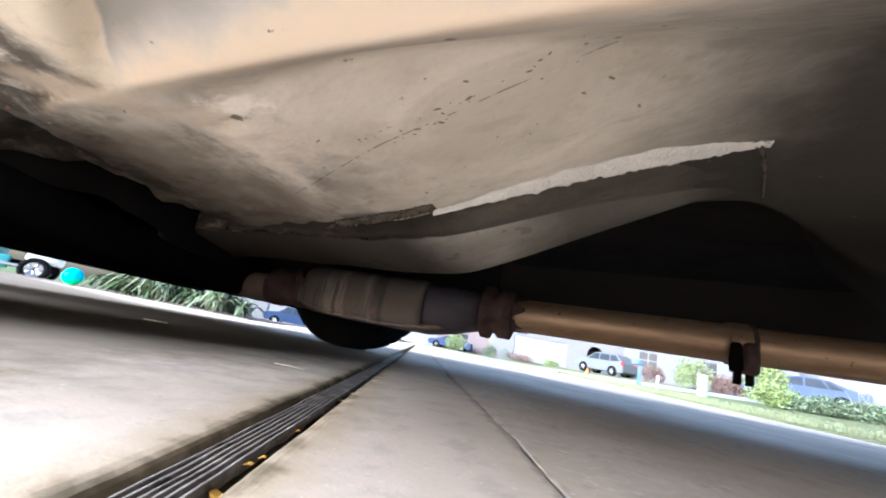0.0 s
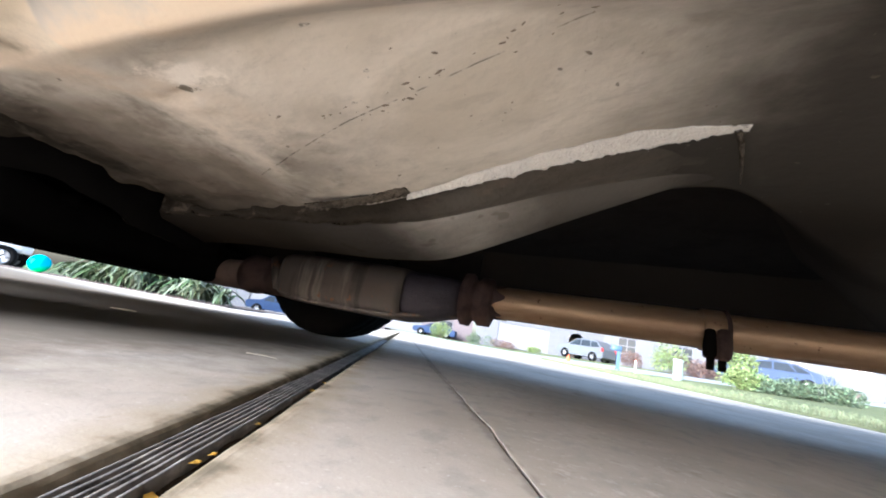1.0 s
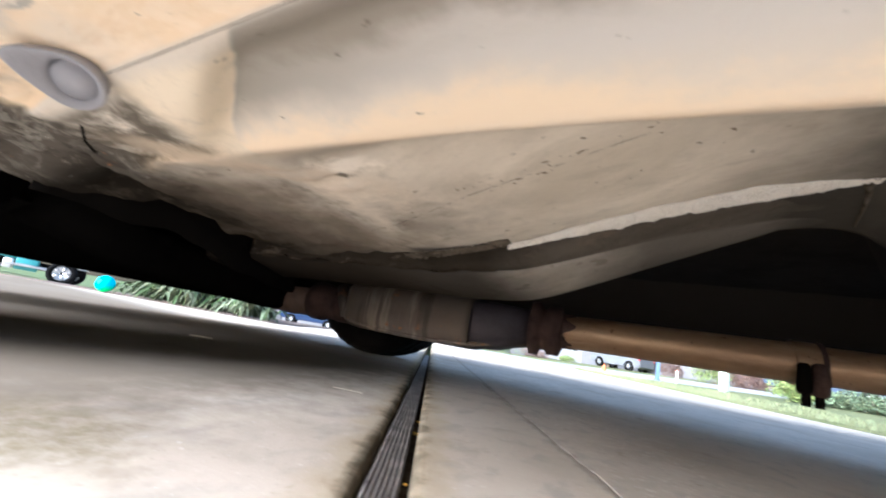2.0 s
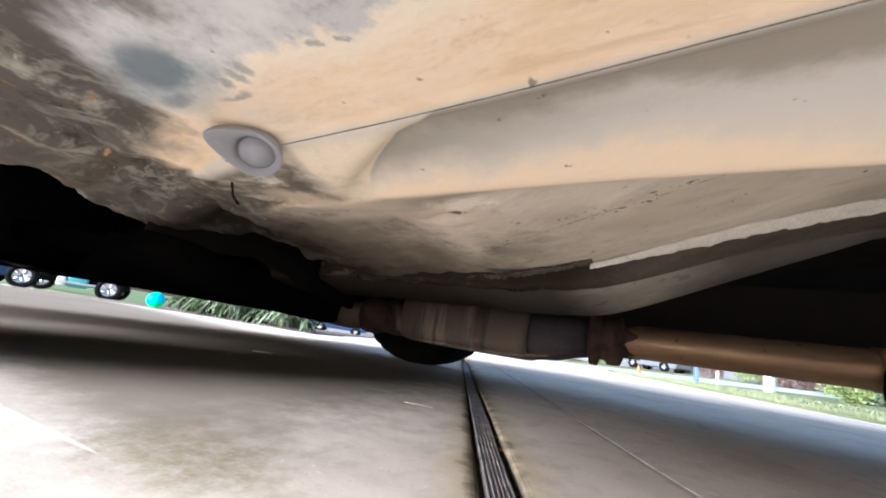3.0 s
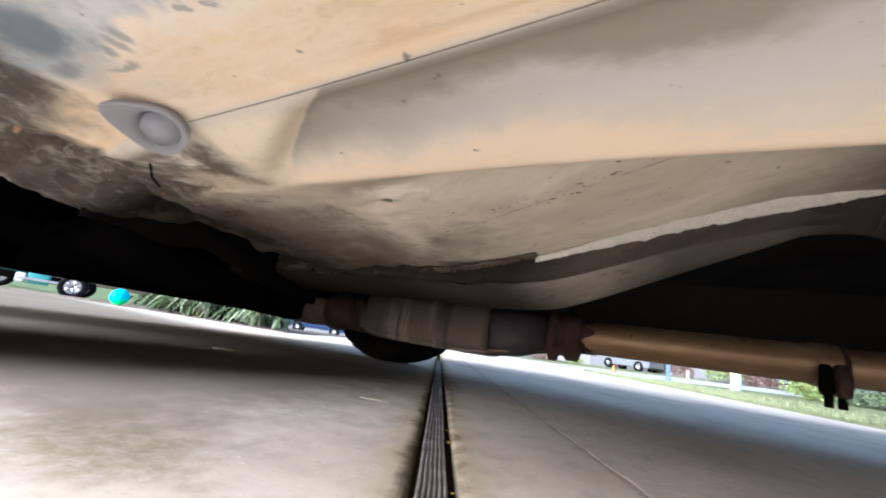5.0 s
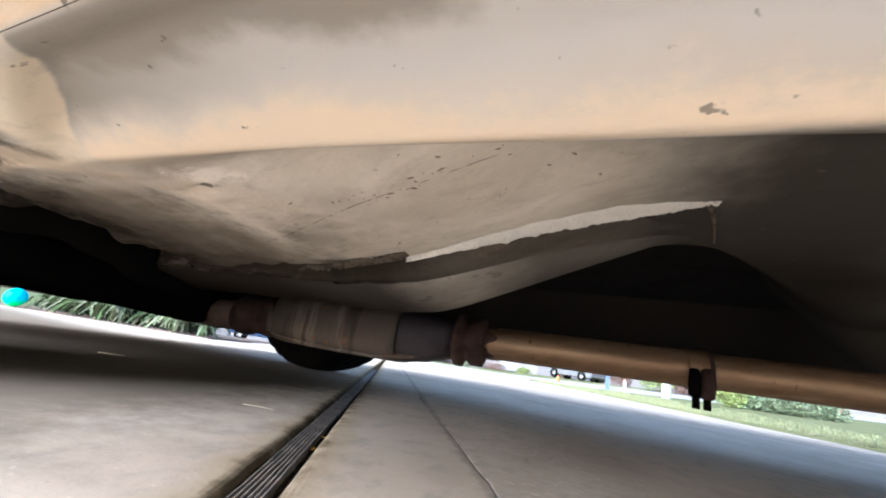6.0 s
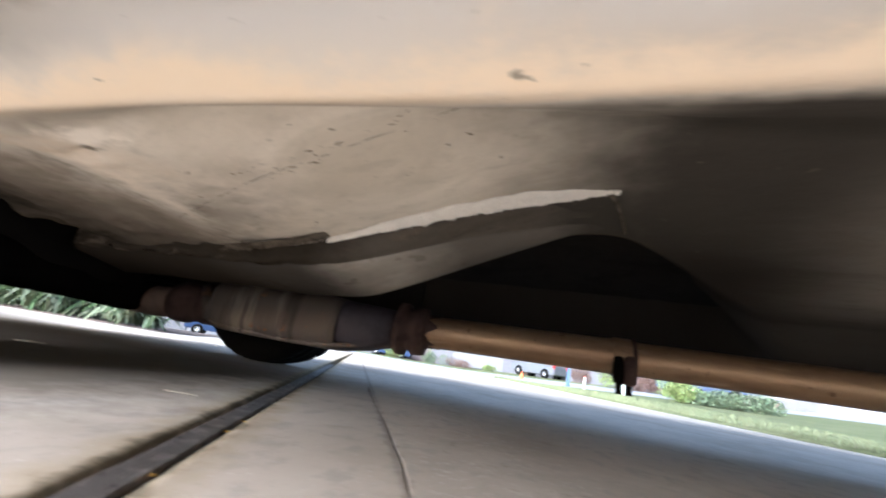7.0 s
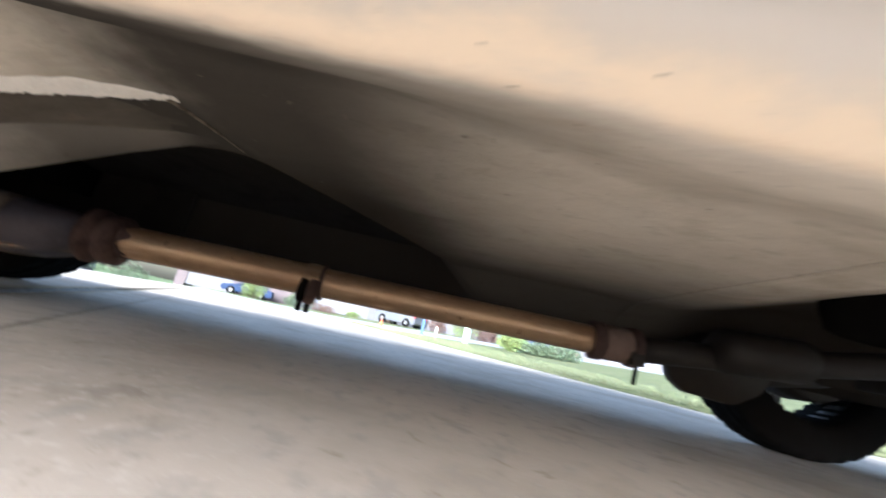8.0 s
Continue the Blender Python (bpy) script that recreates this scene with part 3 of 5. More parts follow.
# ---------------------------------------------------------------- ground
# driveway axes: N to the side, D along it, away from the car
NX, NY, DX, DY = 0.877, 0.48, -0.48, 0.877


def nd(n, d):
    return NX * n + DX * d, NY * n + DY * d


def gz(x, y):
    """Height of the ground: level round the car, falling gently to one side farther off."""
    n, d = NX * x + NY * y, DX * x + DY * y
    far = sstep(2.2, 6.0, math.hypot(x, y - 0.8))
    z = 0.05 * max(0.0, n - 6.0) + 0.02 * min(0.0, n + 1.0) - 0.021 * max(0.0, min(d, 45) - 4) * sstep(0, -3, n)
    return far * max(-2.0, min(2.5, z))


def on(n, d, up=0.0):
    x, y = nd(n, d)
    return x, y, gz(x, y) + up


GRASS_SOIL = plain("lawn_soil", (0.085, 0.13, 0.035), 0.95, 0.0, 2.5, 0.7, 0.01)
ground_bm = bmesh.new()
RINGS = [0.5, 1, 2, 3, 4, 5, 6, 7, 8, 10, 12, 15, 18, 22, 27, 33, 40, 50, 70, 100, 160, 260, 420, 700]
mid_v = ground_bm.verts.new((0, 0.8, -0.09))
last = None
for r in RINGS:
    ring = []
    for k in range(64):
        a = 2 * math.pi * k / 64
        gx, gy = r * math.cos(a), 0.8 + r * math.sin(a)
        ring.append(ground_bm.verts.new((gx, gy, gz(gx, gy) - 0.09)))
    for k in range(64):
        if last:
            ground_bm.faces.new((last[k], ring[k], ring[(k + 1) % 64], last[(k + 1) % 64]))
        else:
            ground_bm.faces.new((mid_v, ring[k], ring[(k + 1) % 64]))
    last = ring
tagged(link("ground", ground_bm, GRASS_SOIL), "flat suburban ground with soil and thin grass", "ground", kind="structure")

driveway = thing("driveway", "pale worn concrete driveway slabs with stained joints", "driveway", kind="structure")


def crack_n(d):
    """Wandering line of the crack, across the driveway."""
    return 0.270 - 0.012 * sstep(0.75, 1.1, d) - 0.004 * sstep(0.5, 0.3, d) + 0.0035 * nz(d * 9, 5.0) + 0.0012 * nz(d * 45, 2.0)


def crack_half(d):
    return max(0.0003, 0.0014 + 0.0010 * nz(d * 24, 9.0) + 0.003 * math.exp(-((d - 1.25) / 0.06) ** 2) + 0.0012 * sstep(0.85, 1.1, d)) * (1 - 0.9 * sstep(1.32, 1.42, d))


SHOULDER = ((0.0, 0.005), (0.0015, 0.0026), (0.004, 0.0012), (0.008, 0.0004), (0.013, 0.0001))


def worn(u, v):
    """How far the slab has worn down beside the joint."""
    q = 1 + 0.5 * nz(v * 14, 4.0) + 0.35 * nz(v * 60, 6.0)
    off = (0.0455 - u if u < 0.06 else u - 0.0825) / max(0.4, q)
    for (a, za), (b, zb) in zip(SHOULDER, SHOULDER[1:]):
        if a <= off < b:
            return -(za + (zb - za) * (off - a) / (b - a))
    return 0.0


def slab(n0, n1, d0, d1, broken=""):
    """A concrete slab with rounded edges that follows the ground; one side may run along the crack."""
    bm = bmesh.new()
    nn = max(2, min(14, int((n1 - n0) / 0.5)))
    dd = max(2, min(20, int((d1 - d0) / 0.5)))
    e = 0.0012
    us = [n0, n0 + e] + [n0 + e + (n1 - n0 - 2 * e) * i / nn for i in range(1, nn)] + [n1 - e, n1]
    vs = [d0, d0 + e] + [d0 + e + (d1 - d0 - 2 * e) * i / dd for i in range(1, dd)] + [d1 - e, d1]
    beside = abs(n1 - 0.0455) < 1e-6 or abs(n0 - 0.0825) < 1e-6
    if beside:
        us = [u for u in us if abs(u - (n1 if n1 < 0.1 else n0)) > 0.0024]
        us = sorted(us + [0.0455 - a if n1 < 0.1 else 0.0825 + a for a, _ in SHOULDER])
    if broken or (beside and d0 < 0):
        vs = sorted(set(vs + [-0.2 + 0.008 * i for i in range(225)]))
    grid = []
    for i, u0 in enumerate(us):
        row = []
        for j, v in enumerate(vs):
            u = u0
            if broken == "right" and i >= len(us) - 2:
                u = crack_n(v) - crack_half(v) - (e if i == len(us) - 2 else 0)
            if broken == "left" and i < 2:
                u = crack_n(v) + crack_half(v) + (0.0025 + 0.002 * nz(v * 60, 3.0) if i == 1 else 0)
            rim = i in (0, len(us) - 1) or j in (0, len(vs) - 1)
            row.append(bm.verts.new(on(u, v, (-0.0004 if rim else 0.0) + (worn(u0, v) if beside else 0.0))))
        grid.append(row)
    for i in range(len(us) - 1):
        for j in range(len(vs) - 1):
            bm.faces.new((grid[i][j], grid[i + 1][j], grid[i + 1][j + 1], grid[i][j + 1]))
    rim = [grid[i][0] for i in range(len(us))] + grid[-1][1:] + [grid[i][-1] for i in range(len(us) - 2, -1, -1)] + [grid[0][j] for j in range(len(vs) - 2, 0, -1)]
    low = [bm.verts.new((v.co.x, v.co.y, v.co.z - 0.07)) for v in rim]
    for i in range(len(rim)):
        j = (i + 1) % len(rim)
        bm.faces.new((rim[i], rim[j], low[j], low[i]))
    return part("slab", bm, CONCRETE, driveway, smooth=False)


for n0, n1, d0, d1, *side in (
    (-34, -8, -9, 14), (-7.997, -3.6, -9, 2.6), (-7.997, -3.6, 2.603, 14), (-3.597, 0.0455, -9, 2.6), (-3.597, 0.0455, 2.603, 14),
    (0.0825, 0.262, -9, 2.6, "right"), (0.0825, 5.4, 2.603, 14), (0.262, 5.4, -9, 2.6, "left"),
):
    slab(n0, n1, d0, d1, *side)

# grooved expansion strip set between the slabs
strip_bm = bmesh.new()
GROOVES = [(-0.0125, -0.02), (-0.0125, -0.0045)]
for k in range(6):
    c = -0.0105 + 0.0041 * k
    GROOVES += [(c - 0.0009, -0.0022), (c + 0.0009, -0.0022), (c + 0.0016, -0.0046), (c + 0.0024, -0.0046)]
GROOVES = GROOVES[:-2] + [(0.0118, -0.006), (0.0118, -0.02)]
rows = []
for i in range(301):
    d = -1.2 + 3.8 * i / 300
    wob = 0.0012 * nz(d * 5, 3.1) + 0.0004 * nz(d * 30, 7.7)
    rows.append([strip_bm.verts.new(on(0.0635 + 1.02 * g + wob, d, h + 0.0005 + 0.0008 * nz(d * 22, g * 120))) for g, h in GROOVES])
for a, b in zip(rows, rows[1:]):
    for j in range(len(GROOVES) - 1):
        strip_bm.faces.new((a[j], b[j], b[j + 1], a[j + 1]))
tagged(link("expansion_strip", strip_bm, JOINT), "dark grooved expansion strip between concrete slabs", "expansion joint", kind="structure")

# dark soil that fills the joint on both sides of the strip
SOIL = plain("dark_joint_soil", (0.075, 0.06, 0.045), 0.95, 0.0, 90, 0.5, 0.003, 0.0)
soil_bm = sheet(300, 12, lambda u, v: on(0.0435 + 0.041 * v, -1.2 + 3.8 * u, -0.0085 + 0.0032 * nz(u * 190, v * 7, 1.0) + 0.0015 * nz(u * 700, v * 24, 5.0)))
tagged(link("joint_soil", soil_bm, SOIL), "dark soil and grit filling the joint", "soil", kind="structure")

# pale mortar ridge across the slab near the sill
MORTAR = plain("pale_mortar", (0.52, 0.475, 0.41), 0.95, 0.0, 40, 0.9, 0.0003, 0.0)
ridge_bm = sheet(80, 6, lambda u, v: (
    -1.2 + 0.94 * u, 0.045 + 0.142 * u + 0.005 * nz(u * 7, 1.0) + 0.0015 * nz(u * 30, 1.0) + (v - 0.5) * 0.011,
    -0.0003 + 0.0008 * math.sin(math.pi * v) * (0.75 + 0.3 * nz(u * 12, 4.0)) * (0.2 + 0.8 * sstep(1.0, 0.8, u))))
tagged(link("mortar_ridge", ridge_bm, MORTAR), "thin pale mortar ridge on the concrete driveway", "mortar", kind="structure")

ROADMAT = plain("pale_road_surface", (0.34, 0.34, 0.35), 0.85, 0.0, 1.2, 0.85, 0.004)
road_bm = sheet(40, 8, lambda u, v: on(-70 + 140 * u, 14.02 + 11 * v, 0.005))
tagged(solid(link("road", road_bm, ROADMAT), 0.06, -1), "pale grey residential street", "road", kind="structure")

# ---------------------------------------------------------------- the car over the camera
car = thing("car", "parked car seen from below with dusty tan underbody and tarnished exhaust", "car")

AXLE_F, AXLE_R, MIDDLE = -0.975, 1.77, 0.74


def pan_z(x):
    return 0.198 + 0.095 * sstep(-0.24, 0.24, x)


def rail_z(x):
    return 0.198 + 0.011 * sstep(-0.2, 0.2, x)


def tunnel_edge(x):
    return min(1.75, 0.598 + 0.68 * (x - 0.215 + math.sqrt((x - 0.215) ** 2 + 0.0012)))


SILL_Y = 0.1548


def ridge_y(x):
    """Lowest line of the side rail."""
    return 0.2275 + 0.0275 * sstep(-0.26, 0.22, x)


def floor_z(x, y):
    n = y if y < MIDDLE else 2 * MIDDLE - y
    k = max(-0.01, min(0.09, n - 0.164))
    fold = -0.115 - 1.57 * k + 44 * max(0.0, k - 0.04) ** 2
    pan, rail = pan_z(x), rail_z(x)
    ye = ridge_y(x)
    if n < SILL_Y:
        z = rail + 0.0015 + 0.012 * sstep(0.0, -0.06, n)
    else:
        hollow = 0.018 * sstep(SILL_Y + 0.001, 0.182, n) * sstep(ye + 0.004, ye - 0.034, n)
        z = rail - 0.0015 + hollow * sstep(fold - 0.022, fold + 0.010, x)
        # the rail's lower edge is rolled over into the pan
        rise = max(0.0, min(1.0, (n - ye) / (0.034 + 0.13 * sstep(-0.1, 0.3, x) + 0.05 * sstep(0.38, 0.7, x))))
        z += (max(pan, rail + 0.004) - z) * (1 - (1 - rise ** 1.5) ** 1.6)
    # the rail starts from a lower box behind the wheel
    z -= 0.004 * sstep(fold, fold - 0.04, x) * sstep(SILL_Y, 0.185, n) * sstep(0.3, 0.25, n)
    front = sstep(-0.23, -0.32, x)
    z -= 0.008 * front * sstep(0.2, 0.3, n)
    # ledges that follow the wheel house
    house_r = math.hypot(x + 0.975, 1.1 * n) + 0.03 * nz(x * 8, y * 8, 3.0)
    z -= 0.010 * sstep(0.735, 0.715, house_r) * sstep(0.2, 0.1, n)
    z += 0.007 * sstep(0.665, 0.65, house_r)
    z -= 0.009 * sstep(0.60, 0.585, house_r)
    z += front * (0.011 * nz(x * 16, y * 16, 1.0) + 0.004 * nz(x * 45, y * 45, 5.0) + 0.0015 * nz(x * 120, y * 120, 8.0))
    z += 0.0012 * nz(x * 9, y * 14, 2.0)
    # dents and beads in the pan
    z += 0.006 * math.exp(-(((x + 0.172) / 0.013) ** 2 + ((y - 0.284) / 0.006) ** 2))
    z -= 0.004 * math.exp(-(((x + 0.165) / 0.03) ** 2 + ((y - 0.292) / 0.015) ** 2))
    if y < 1.5:
        edge = tunnel_edge(x)
        z += (0.40 - z) * sstep(edge, edge + 0.10 + 0.22 * sstep(0.2, 0.5, x), y) * sstep(1.45, 1.32, y) * sstep(-0.9, -0.6, x)
    z += 0.05 * sstep(1.0, 1.3, x) * sstep(0.2, 0.35, n)
    # turned up into the wheel house in front
    lip = -0.485 - 0.10 * sstep(0.1, 0.2, n) + 0.1 * sstep(0.2, 0.32, n)
    z += 0.12 * sstep(lip + 0.03, lip - 0.06, x)
    return z


def pan_sheet(name, x0, x1, y0, y1, step, mat, label):
    nx, ny = round((x1 - x0) / step), round((y1 - y0) / step)

    def f(u, v):
        x, y = x0 + (x1 - x0) * u, y0 + (y1 - y0) * v
        return x, y, floor_z(x, y)

    return solid(part(name, sheet(nx, ny, f), mat, car, label), 0.0025, 1.0)


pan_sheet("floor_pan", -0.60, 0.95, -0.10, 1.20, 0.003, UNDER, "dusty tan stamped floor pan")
pan_sheet("floor_pan_far", -0.60, 0.95, 1.20, 1.59, 0.012, UNDER, "undercoated far floor pan with shade painted into its colour")
pan_sheet("floor_pan_rear", 0.95, 2.4, -0.10, 1.59, 0.02, UNDER, "dusty rear floor pan with shade painted into its colour")

# thin overlapping edge of the sill sheet: the dark seam
seam_bm = sheet(160, 3, lambda u, v: (-0.195 + 1.14 * u, SILL_Y - 0.0001 + 0.00022 * v, min(floor_z(-0.195 + 1.14 * u, SILL_Y - 0.0006), floor_z(-0.195 + 1.14 * u, SILL_Y + 0.0006)) - 0.0006))
solid(part("sill_edge", seam_bm, RAILSIDE, car, "dark overlapping sill seam"), 0.0003, 1.0)

# hanging flange under each sill
for y0 in (-0.075,):
    fl = box(-0.45, 1.2, y0, y0 + 0.008, 0.165, 0.235, 0.0015)
    part("pinch_weld", fl, UNDER, car)


def rail_section(x):
    """Bottom height of the frame rail."""
    u = x + 0.105
    return 0.168 + 0.22 * (u + math.sqrt(u * u + 0.0010))


def frame_rail(y_side, x0, x1, wall):
    """The rail's side wall, or its bottom with the far wall; y_side mirrors it to the far side."""
    bm = bmesh.new()
    rows = []
    n = 300
    for i in range(n + 1):
        x = x0 + (x1 - x0) * i / n
        zb = rail_section(x) + 0.0015 * nz(x * 12, 3.0)
        zt = pan_z(x) + 0.004 if x > -0.45 else 0.29
        zb = min(zb, zt - 0.001 - 0.006 * sstep(0.205, 0.17, x))
        zb += 0.02 * sstep(-0.9, -1.4, x)
        shift = 0.10 * sstep(-0.45, -0.95, x)
        h = max(0.0005, zt - zb)
        w = 0.088 * max(0.0, min(1.0, (x + 0.11) / 0.29))
        c = min(0.010, h * 0.45)
        rise = 0.012 * min(1.0, h / 0.03)
        if wall:
            pts = [(0.484, zt + 0.01), (0.485, zt), (0.486 + w * 0.33, zb + (zt - zb) * 0.66), (0.487 + w * 0.66, zb + (zt - zb) * 0.33 + c * 0.2), (0.488 + w, zb + c * 0.5 + rise), (0.4905 + w, zb + c * 0.38 + rise), (0.492 + w, zb + c * 0.3 + rise), (0.5 + w, zb + 0.012 + rise)]
        else:
            pts = [(0.4915 + w, zb + 0.012 + rise), (0.4915 + w, zb + c * 0.33 + rise), (0.496 + w, zb + rise * 0.93), (0.545 + w * 0.5, zb + rise * 0.45), (0.594, zb), (0.600, zb + c * 0.4), (0.603, zb + c), (0.606, zt + 0.06)]
        lump = sstep(-0.08, -0.16, x)
        if wall:
            pts = [(y + 0.009 * lump * nz(x * 38, z * 50, 2.0), z + 0.004 * lump * nz(x * 30, z * 40, 7.0)) for y, z in pts]
        rows.append([bm.verts.new((x, (y + shift) if not y_side else 2 * MIDDLE + 0.1 - y - shift, z)) for y, z in pts])
    for a, b in zip(rows, rows[1:]):
        for j in range(len(a) - 1):
            bm.faces.new((a[j], b[j], b[j + 1], a[j + 1]))
    if not wall:
        bm.faces.new(rows[0])
        bm.faces.new(rows[-1])
    return bm


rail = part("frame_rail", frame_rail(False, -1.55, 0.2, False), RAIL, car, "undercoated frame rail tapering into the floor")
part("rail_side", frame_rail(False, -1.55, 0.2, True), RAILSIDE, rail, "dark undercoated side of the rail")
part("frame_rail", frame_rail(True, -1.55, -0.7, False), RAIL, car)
splash = sheet(6, 24, lambda u, v: (-0.50 - 0.02 * u - 0.12 * v * v, 0.22 + 0.46 * v, 0.34 - (0.165 + 0.012 * nz(v * 8, 2.0) + 0.03 * sstep(0.3, 0.75, v)) * u))
solid(part("splash_panel", splash, BLACK, car, "black splash panel behind the wheel"), 0.004, 1.0)


# pale ragged bead of seam sealer where the rail meets the floor
def bead(u, v):
    x = -0.10 + 0.295 * u
    wide = (0.009 + 0.010 * sstep(0.1, 0.65, u)) * (0.06 + 0.94 * sstep(0, 0.28, u)) * (1 - 0.5 * sstep(0.78, 1.0, u)) * (1 + 0.3 * nz(x * 40, 2.0))
    rag = (0.0045 * nz(x * 70, 1.0) + 0.0035 * nz(x * 210, 2.0)) * v
    y = 0.4765 + 0.014 * u + 0.012 * u * u - wide * (1 - v) + rag
    return x, y, pan_z(x) - 0.0006 - (0.0065 + 0.002 * nz(x * 60, 5.0)) * v ** 0.8 * sstep(1.0, 0.75, u) - 0.0008 * nz(x * 150, v * 6)


solid(part("seam_sealer", sheet(220, 8, bead), SEALANT, rail, "pale ragged seam sealer"), 0.002, 1.0)


# dirty tail of the bead, curling round the rail's end
def bead_tail(u, v):
    x, y = 0.186 + 0.028 * u, 0.498 + 0.108 * u ** 1.3 + 0.003 * nz(u * 14, 4.0)
    w = 0.0055 * (1 - 0.75 * u) * (v - 0.5)
    return x + 0.9 * w, y - 0.4 * w, pan_z(x) - 0.001 - 0.003 * math.sin(v * math.pi) * (1 - 0.7 * u)


solid(part("sealer_tail", sheet(60, 6, bead_tail), CRUST, rail, "thin dirty sealer round the rail's end"), 0.001, 1.0)


def bead_old(u, v):
    x = -0.215 + 0.118 * u
    y = 0.470 + 0.010 * u - 0.016 * (1 - v) + 0.004 * nz(x * 70, 1.0)
    return x, y, pan_z(x) - 0.006 * (1 - u) - 0.0006 - 0.005 * abs(nz(x * 130, v * 9, 3.0))


solid(part("old_sealer", sheet(120, 10, bead_old), CRUST, rail, "brown crusted old sealer"), 0.002, 1.0)

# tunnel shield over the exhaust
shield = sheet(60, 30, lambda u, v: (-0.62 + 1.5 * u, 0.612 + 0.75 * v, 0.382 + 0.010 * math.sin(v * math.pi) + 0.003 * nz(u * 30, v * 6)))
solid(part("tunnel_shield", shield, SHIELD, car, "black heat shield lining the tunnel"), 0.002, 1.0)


# dried mud flecks on the pan, thickest along the scratch
FLECK = plain("dark_dried_mud", (0.27, 0.22, 0.165), 0.95, 0.0, 80, 0.6, 0.0008, 0.0)
rng = random.Random(12)
fleck_bm = bmesh.new()
for i in range(52):
    if i < 32:
        x = -0.1 + 0.19 * rng.random()
        y = 0.336 - 0.09 * x + abs(rng.gauss(0, 0.012)) - 0.006
    else:
        x, y = -0.15 + 0.26 * rng.random(), 0.30 + 0.15 * rng.random()
    a, size = rng.gauss(0.0, 0.5), (0.00035 + 0.0011 * rng.random() ** 3) * (1.2 if i < 40 else 0.8)
    rim_v = []
    for k in range(7):
        q = 2 * math.pi * k / 7
        ex, ey = 2.0 * size * math.cos(q) * (0.7 + 0.5 * rng.random()), 0.75 * size * math.sin(q) * (0.7 + 0.5 * rng.random())
        px, py = x + ex * math.cos(a) - ey * math.sin(a), y + ex * math.sin(a) + ey * math.cos(a)
        rim_v.append((px, py, floor_z(px, py)))
    top = [fleck_bm.verts.new((px, py, pz - 0.0002)) for px, py, pz in rim_v]
    mid_v = fleck_bm.verts.new((x, y, floor_z(x, y) - 0.0009 - size * 0.2))
    for k in range(7):
        fleck_bm.faces.new((top[k], top[(k + 1) % 7], mid_v))
tagged(part("dried_mud", fleck_bm, FLECK, car, "dark dried mud flecks"), kind="stuff")


# rubber plug with a flared rim, in the sill
def plug_parts():
    at = (-0.2068, 0.1476, 0.1887)
    face = Vector((0.50, -0.33, -0.80)).normalized()
    tip = Vector((-0.64, -0.42, 0.55))
    tip = (tip - face * tip.dot(face)).normalized()
    tilt = Matrix((-tip, (-face).cross(-tip), -face)).transposed().to_4x4()
    bm = bmesh.new()
    prof = [(0.006, 0.0150), (0.0, 0.0160), (-0.0016, 0.0158), (-0.0018, 0.0150), (0.0002, 0.0138), (0.0006, 0.0118), (0.0055, 0.0114), (0.0055, 0.0)]
    rings = []
    for h, r in prof:
        rings.append([bm.verts.new((r * math.cos(a) * (1.0 + 0.75 * max(0, -math.cos(a)) ** 3 * (r > 0.0135)), r * math.sin(a) * 0.95, h)) for a in (2 * math.pi * k / 40 for k in range(40))])
    for a, b in zip(rings, rings[1:]):
        for k in range(40):
            bm.faces.new((a[k], a[(k + 1) % 40], b[(k + 1) % 40], b[k]))
    bmesh.ops.remove_doubles(bm, verts=bm.verts, dist=1e-5)
    bmesh.ops.transform(bm, matrix=Matrix.Translation(at) @ tilt @ Matrix.Scale(0.88, 4), verts=bm.verts)
    plug = part("drain_plug", bm, PLUG, car, "grey rubber plug pressed into the sill")
    cup = bmesh.new()
    bmesh.ops.create_cone(cup, cap_ends=True, segments=36, radius1=0.0103, radius2=0.0107, depth=0.007)
    bmesh.ops.bevel(cup, geom=[e for e in cup.edges if len(e.link_faces) == 2 and any(len(f.verts) > 4 for f in e.link_faces)], offset=0.0012, segments=2, affect="EDGES")
    bmesh.ops.transform(cup, matrix=Matrix.Translation(at) @ tilt @ Matrix.Scale(0.88, 4) @ pose(0.0010, 0.0004, 0.0045), verts=cup.verts)
    part("plug_cap", cup, PLUG, plug)


plug_parts()

# wire clip and small bolts on the box behind the wheel
clip = bmesh.new()
tube([(-0.276, 0.174, 0.192), (-0.283, 0.181, 0.184), (-0.288, 0.189, 0.181), (-0.297, 0.192, 0.184)], [0.0008] * 4, 8, clip)
part("wire_clip", clip, BLACK, car, "thin black wire clip")
# ---- exhaust


def pipe_at(x, up=0.0):
    return x, 0.894 + 0.0857 * (x + 0.109), 0.167 + 0.021 * (x + 0.05) + up


xs = [-0.115 + 0.365 * i / 24 for i in range(25)]
part("exhaust_pipe", tube([pipe_at(x) for x in xs], [0.0315] * 25, 36), PIPE, car, "tarnished brown exhaust pipe")
xs = [0.252 + 0.6 * i / 30 for i in range(31)]
part("exhaust_pipe", tube([pipe_at(x) for x in xs], [0.0300] * 31, 36), PIPE, car, "tarnished brown exhaust pipe")
clamp = part("pipe_clamp", tube([pipe_at(0.236), pipe_at(0.238), pipe_at(0.27), pipe_at(0.272)], [0.0325, 0.0345, 0.0345, 0.0325], 36), PIPE, car, "tan steel band clamp")
part("clamp_edge", tube([pipe_at(0.2665), pipe_at(0.268), pipe_at(0.273), pipe_at(0.274)], [0.034, 0.0365, 0.0365, 0.033], 36), RUST, clamp, "rusty clamp edge")
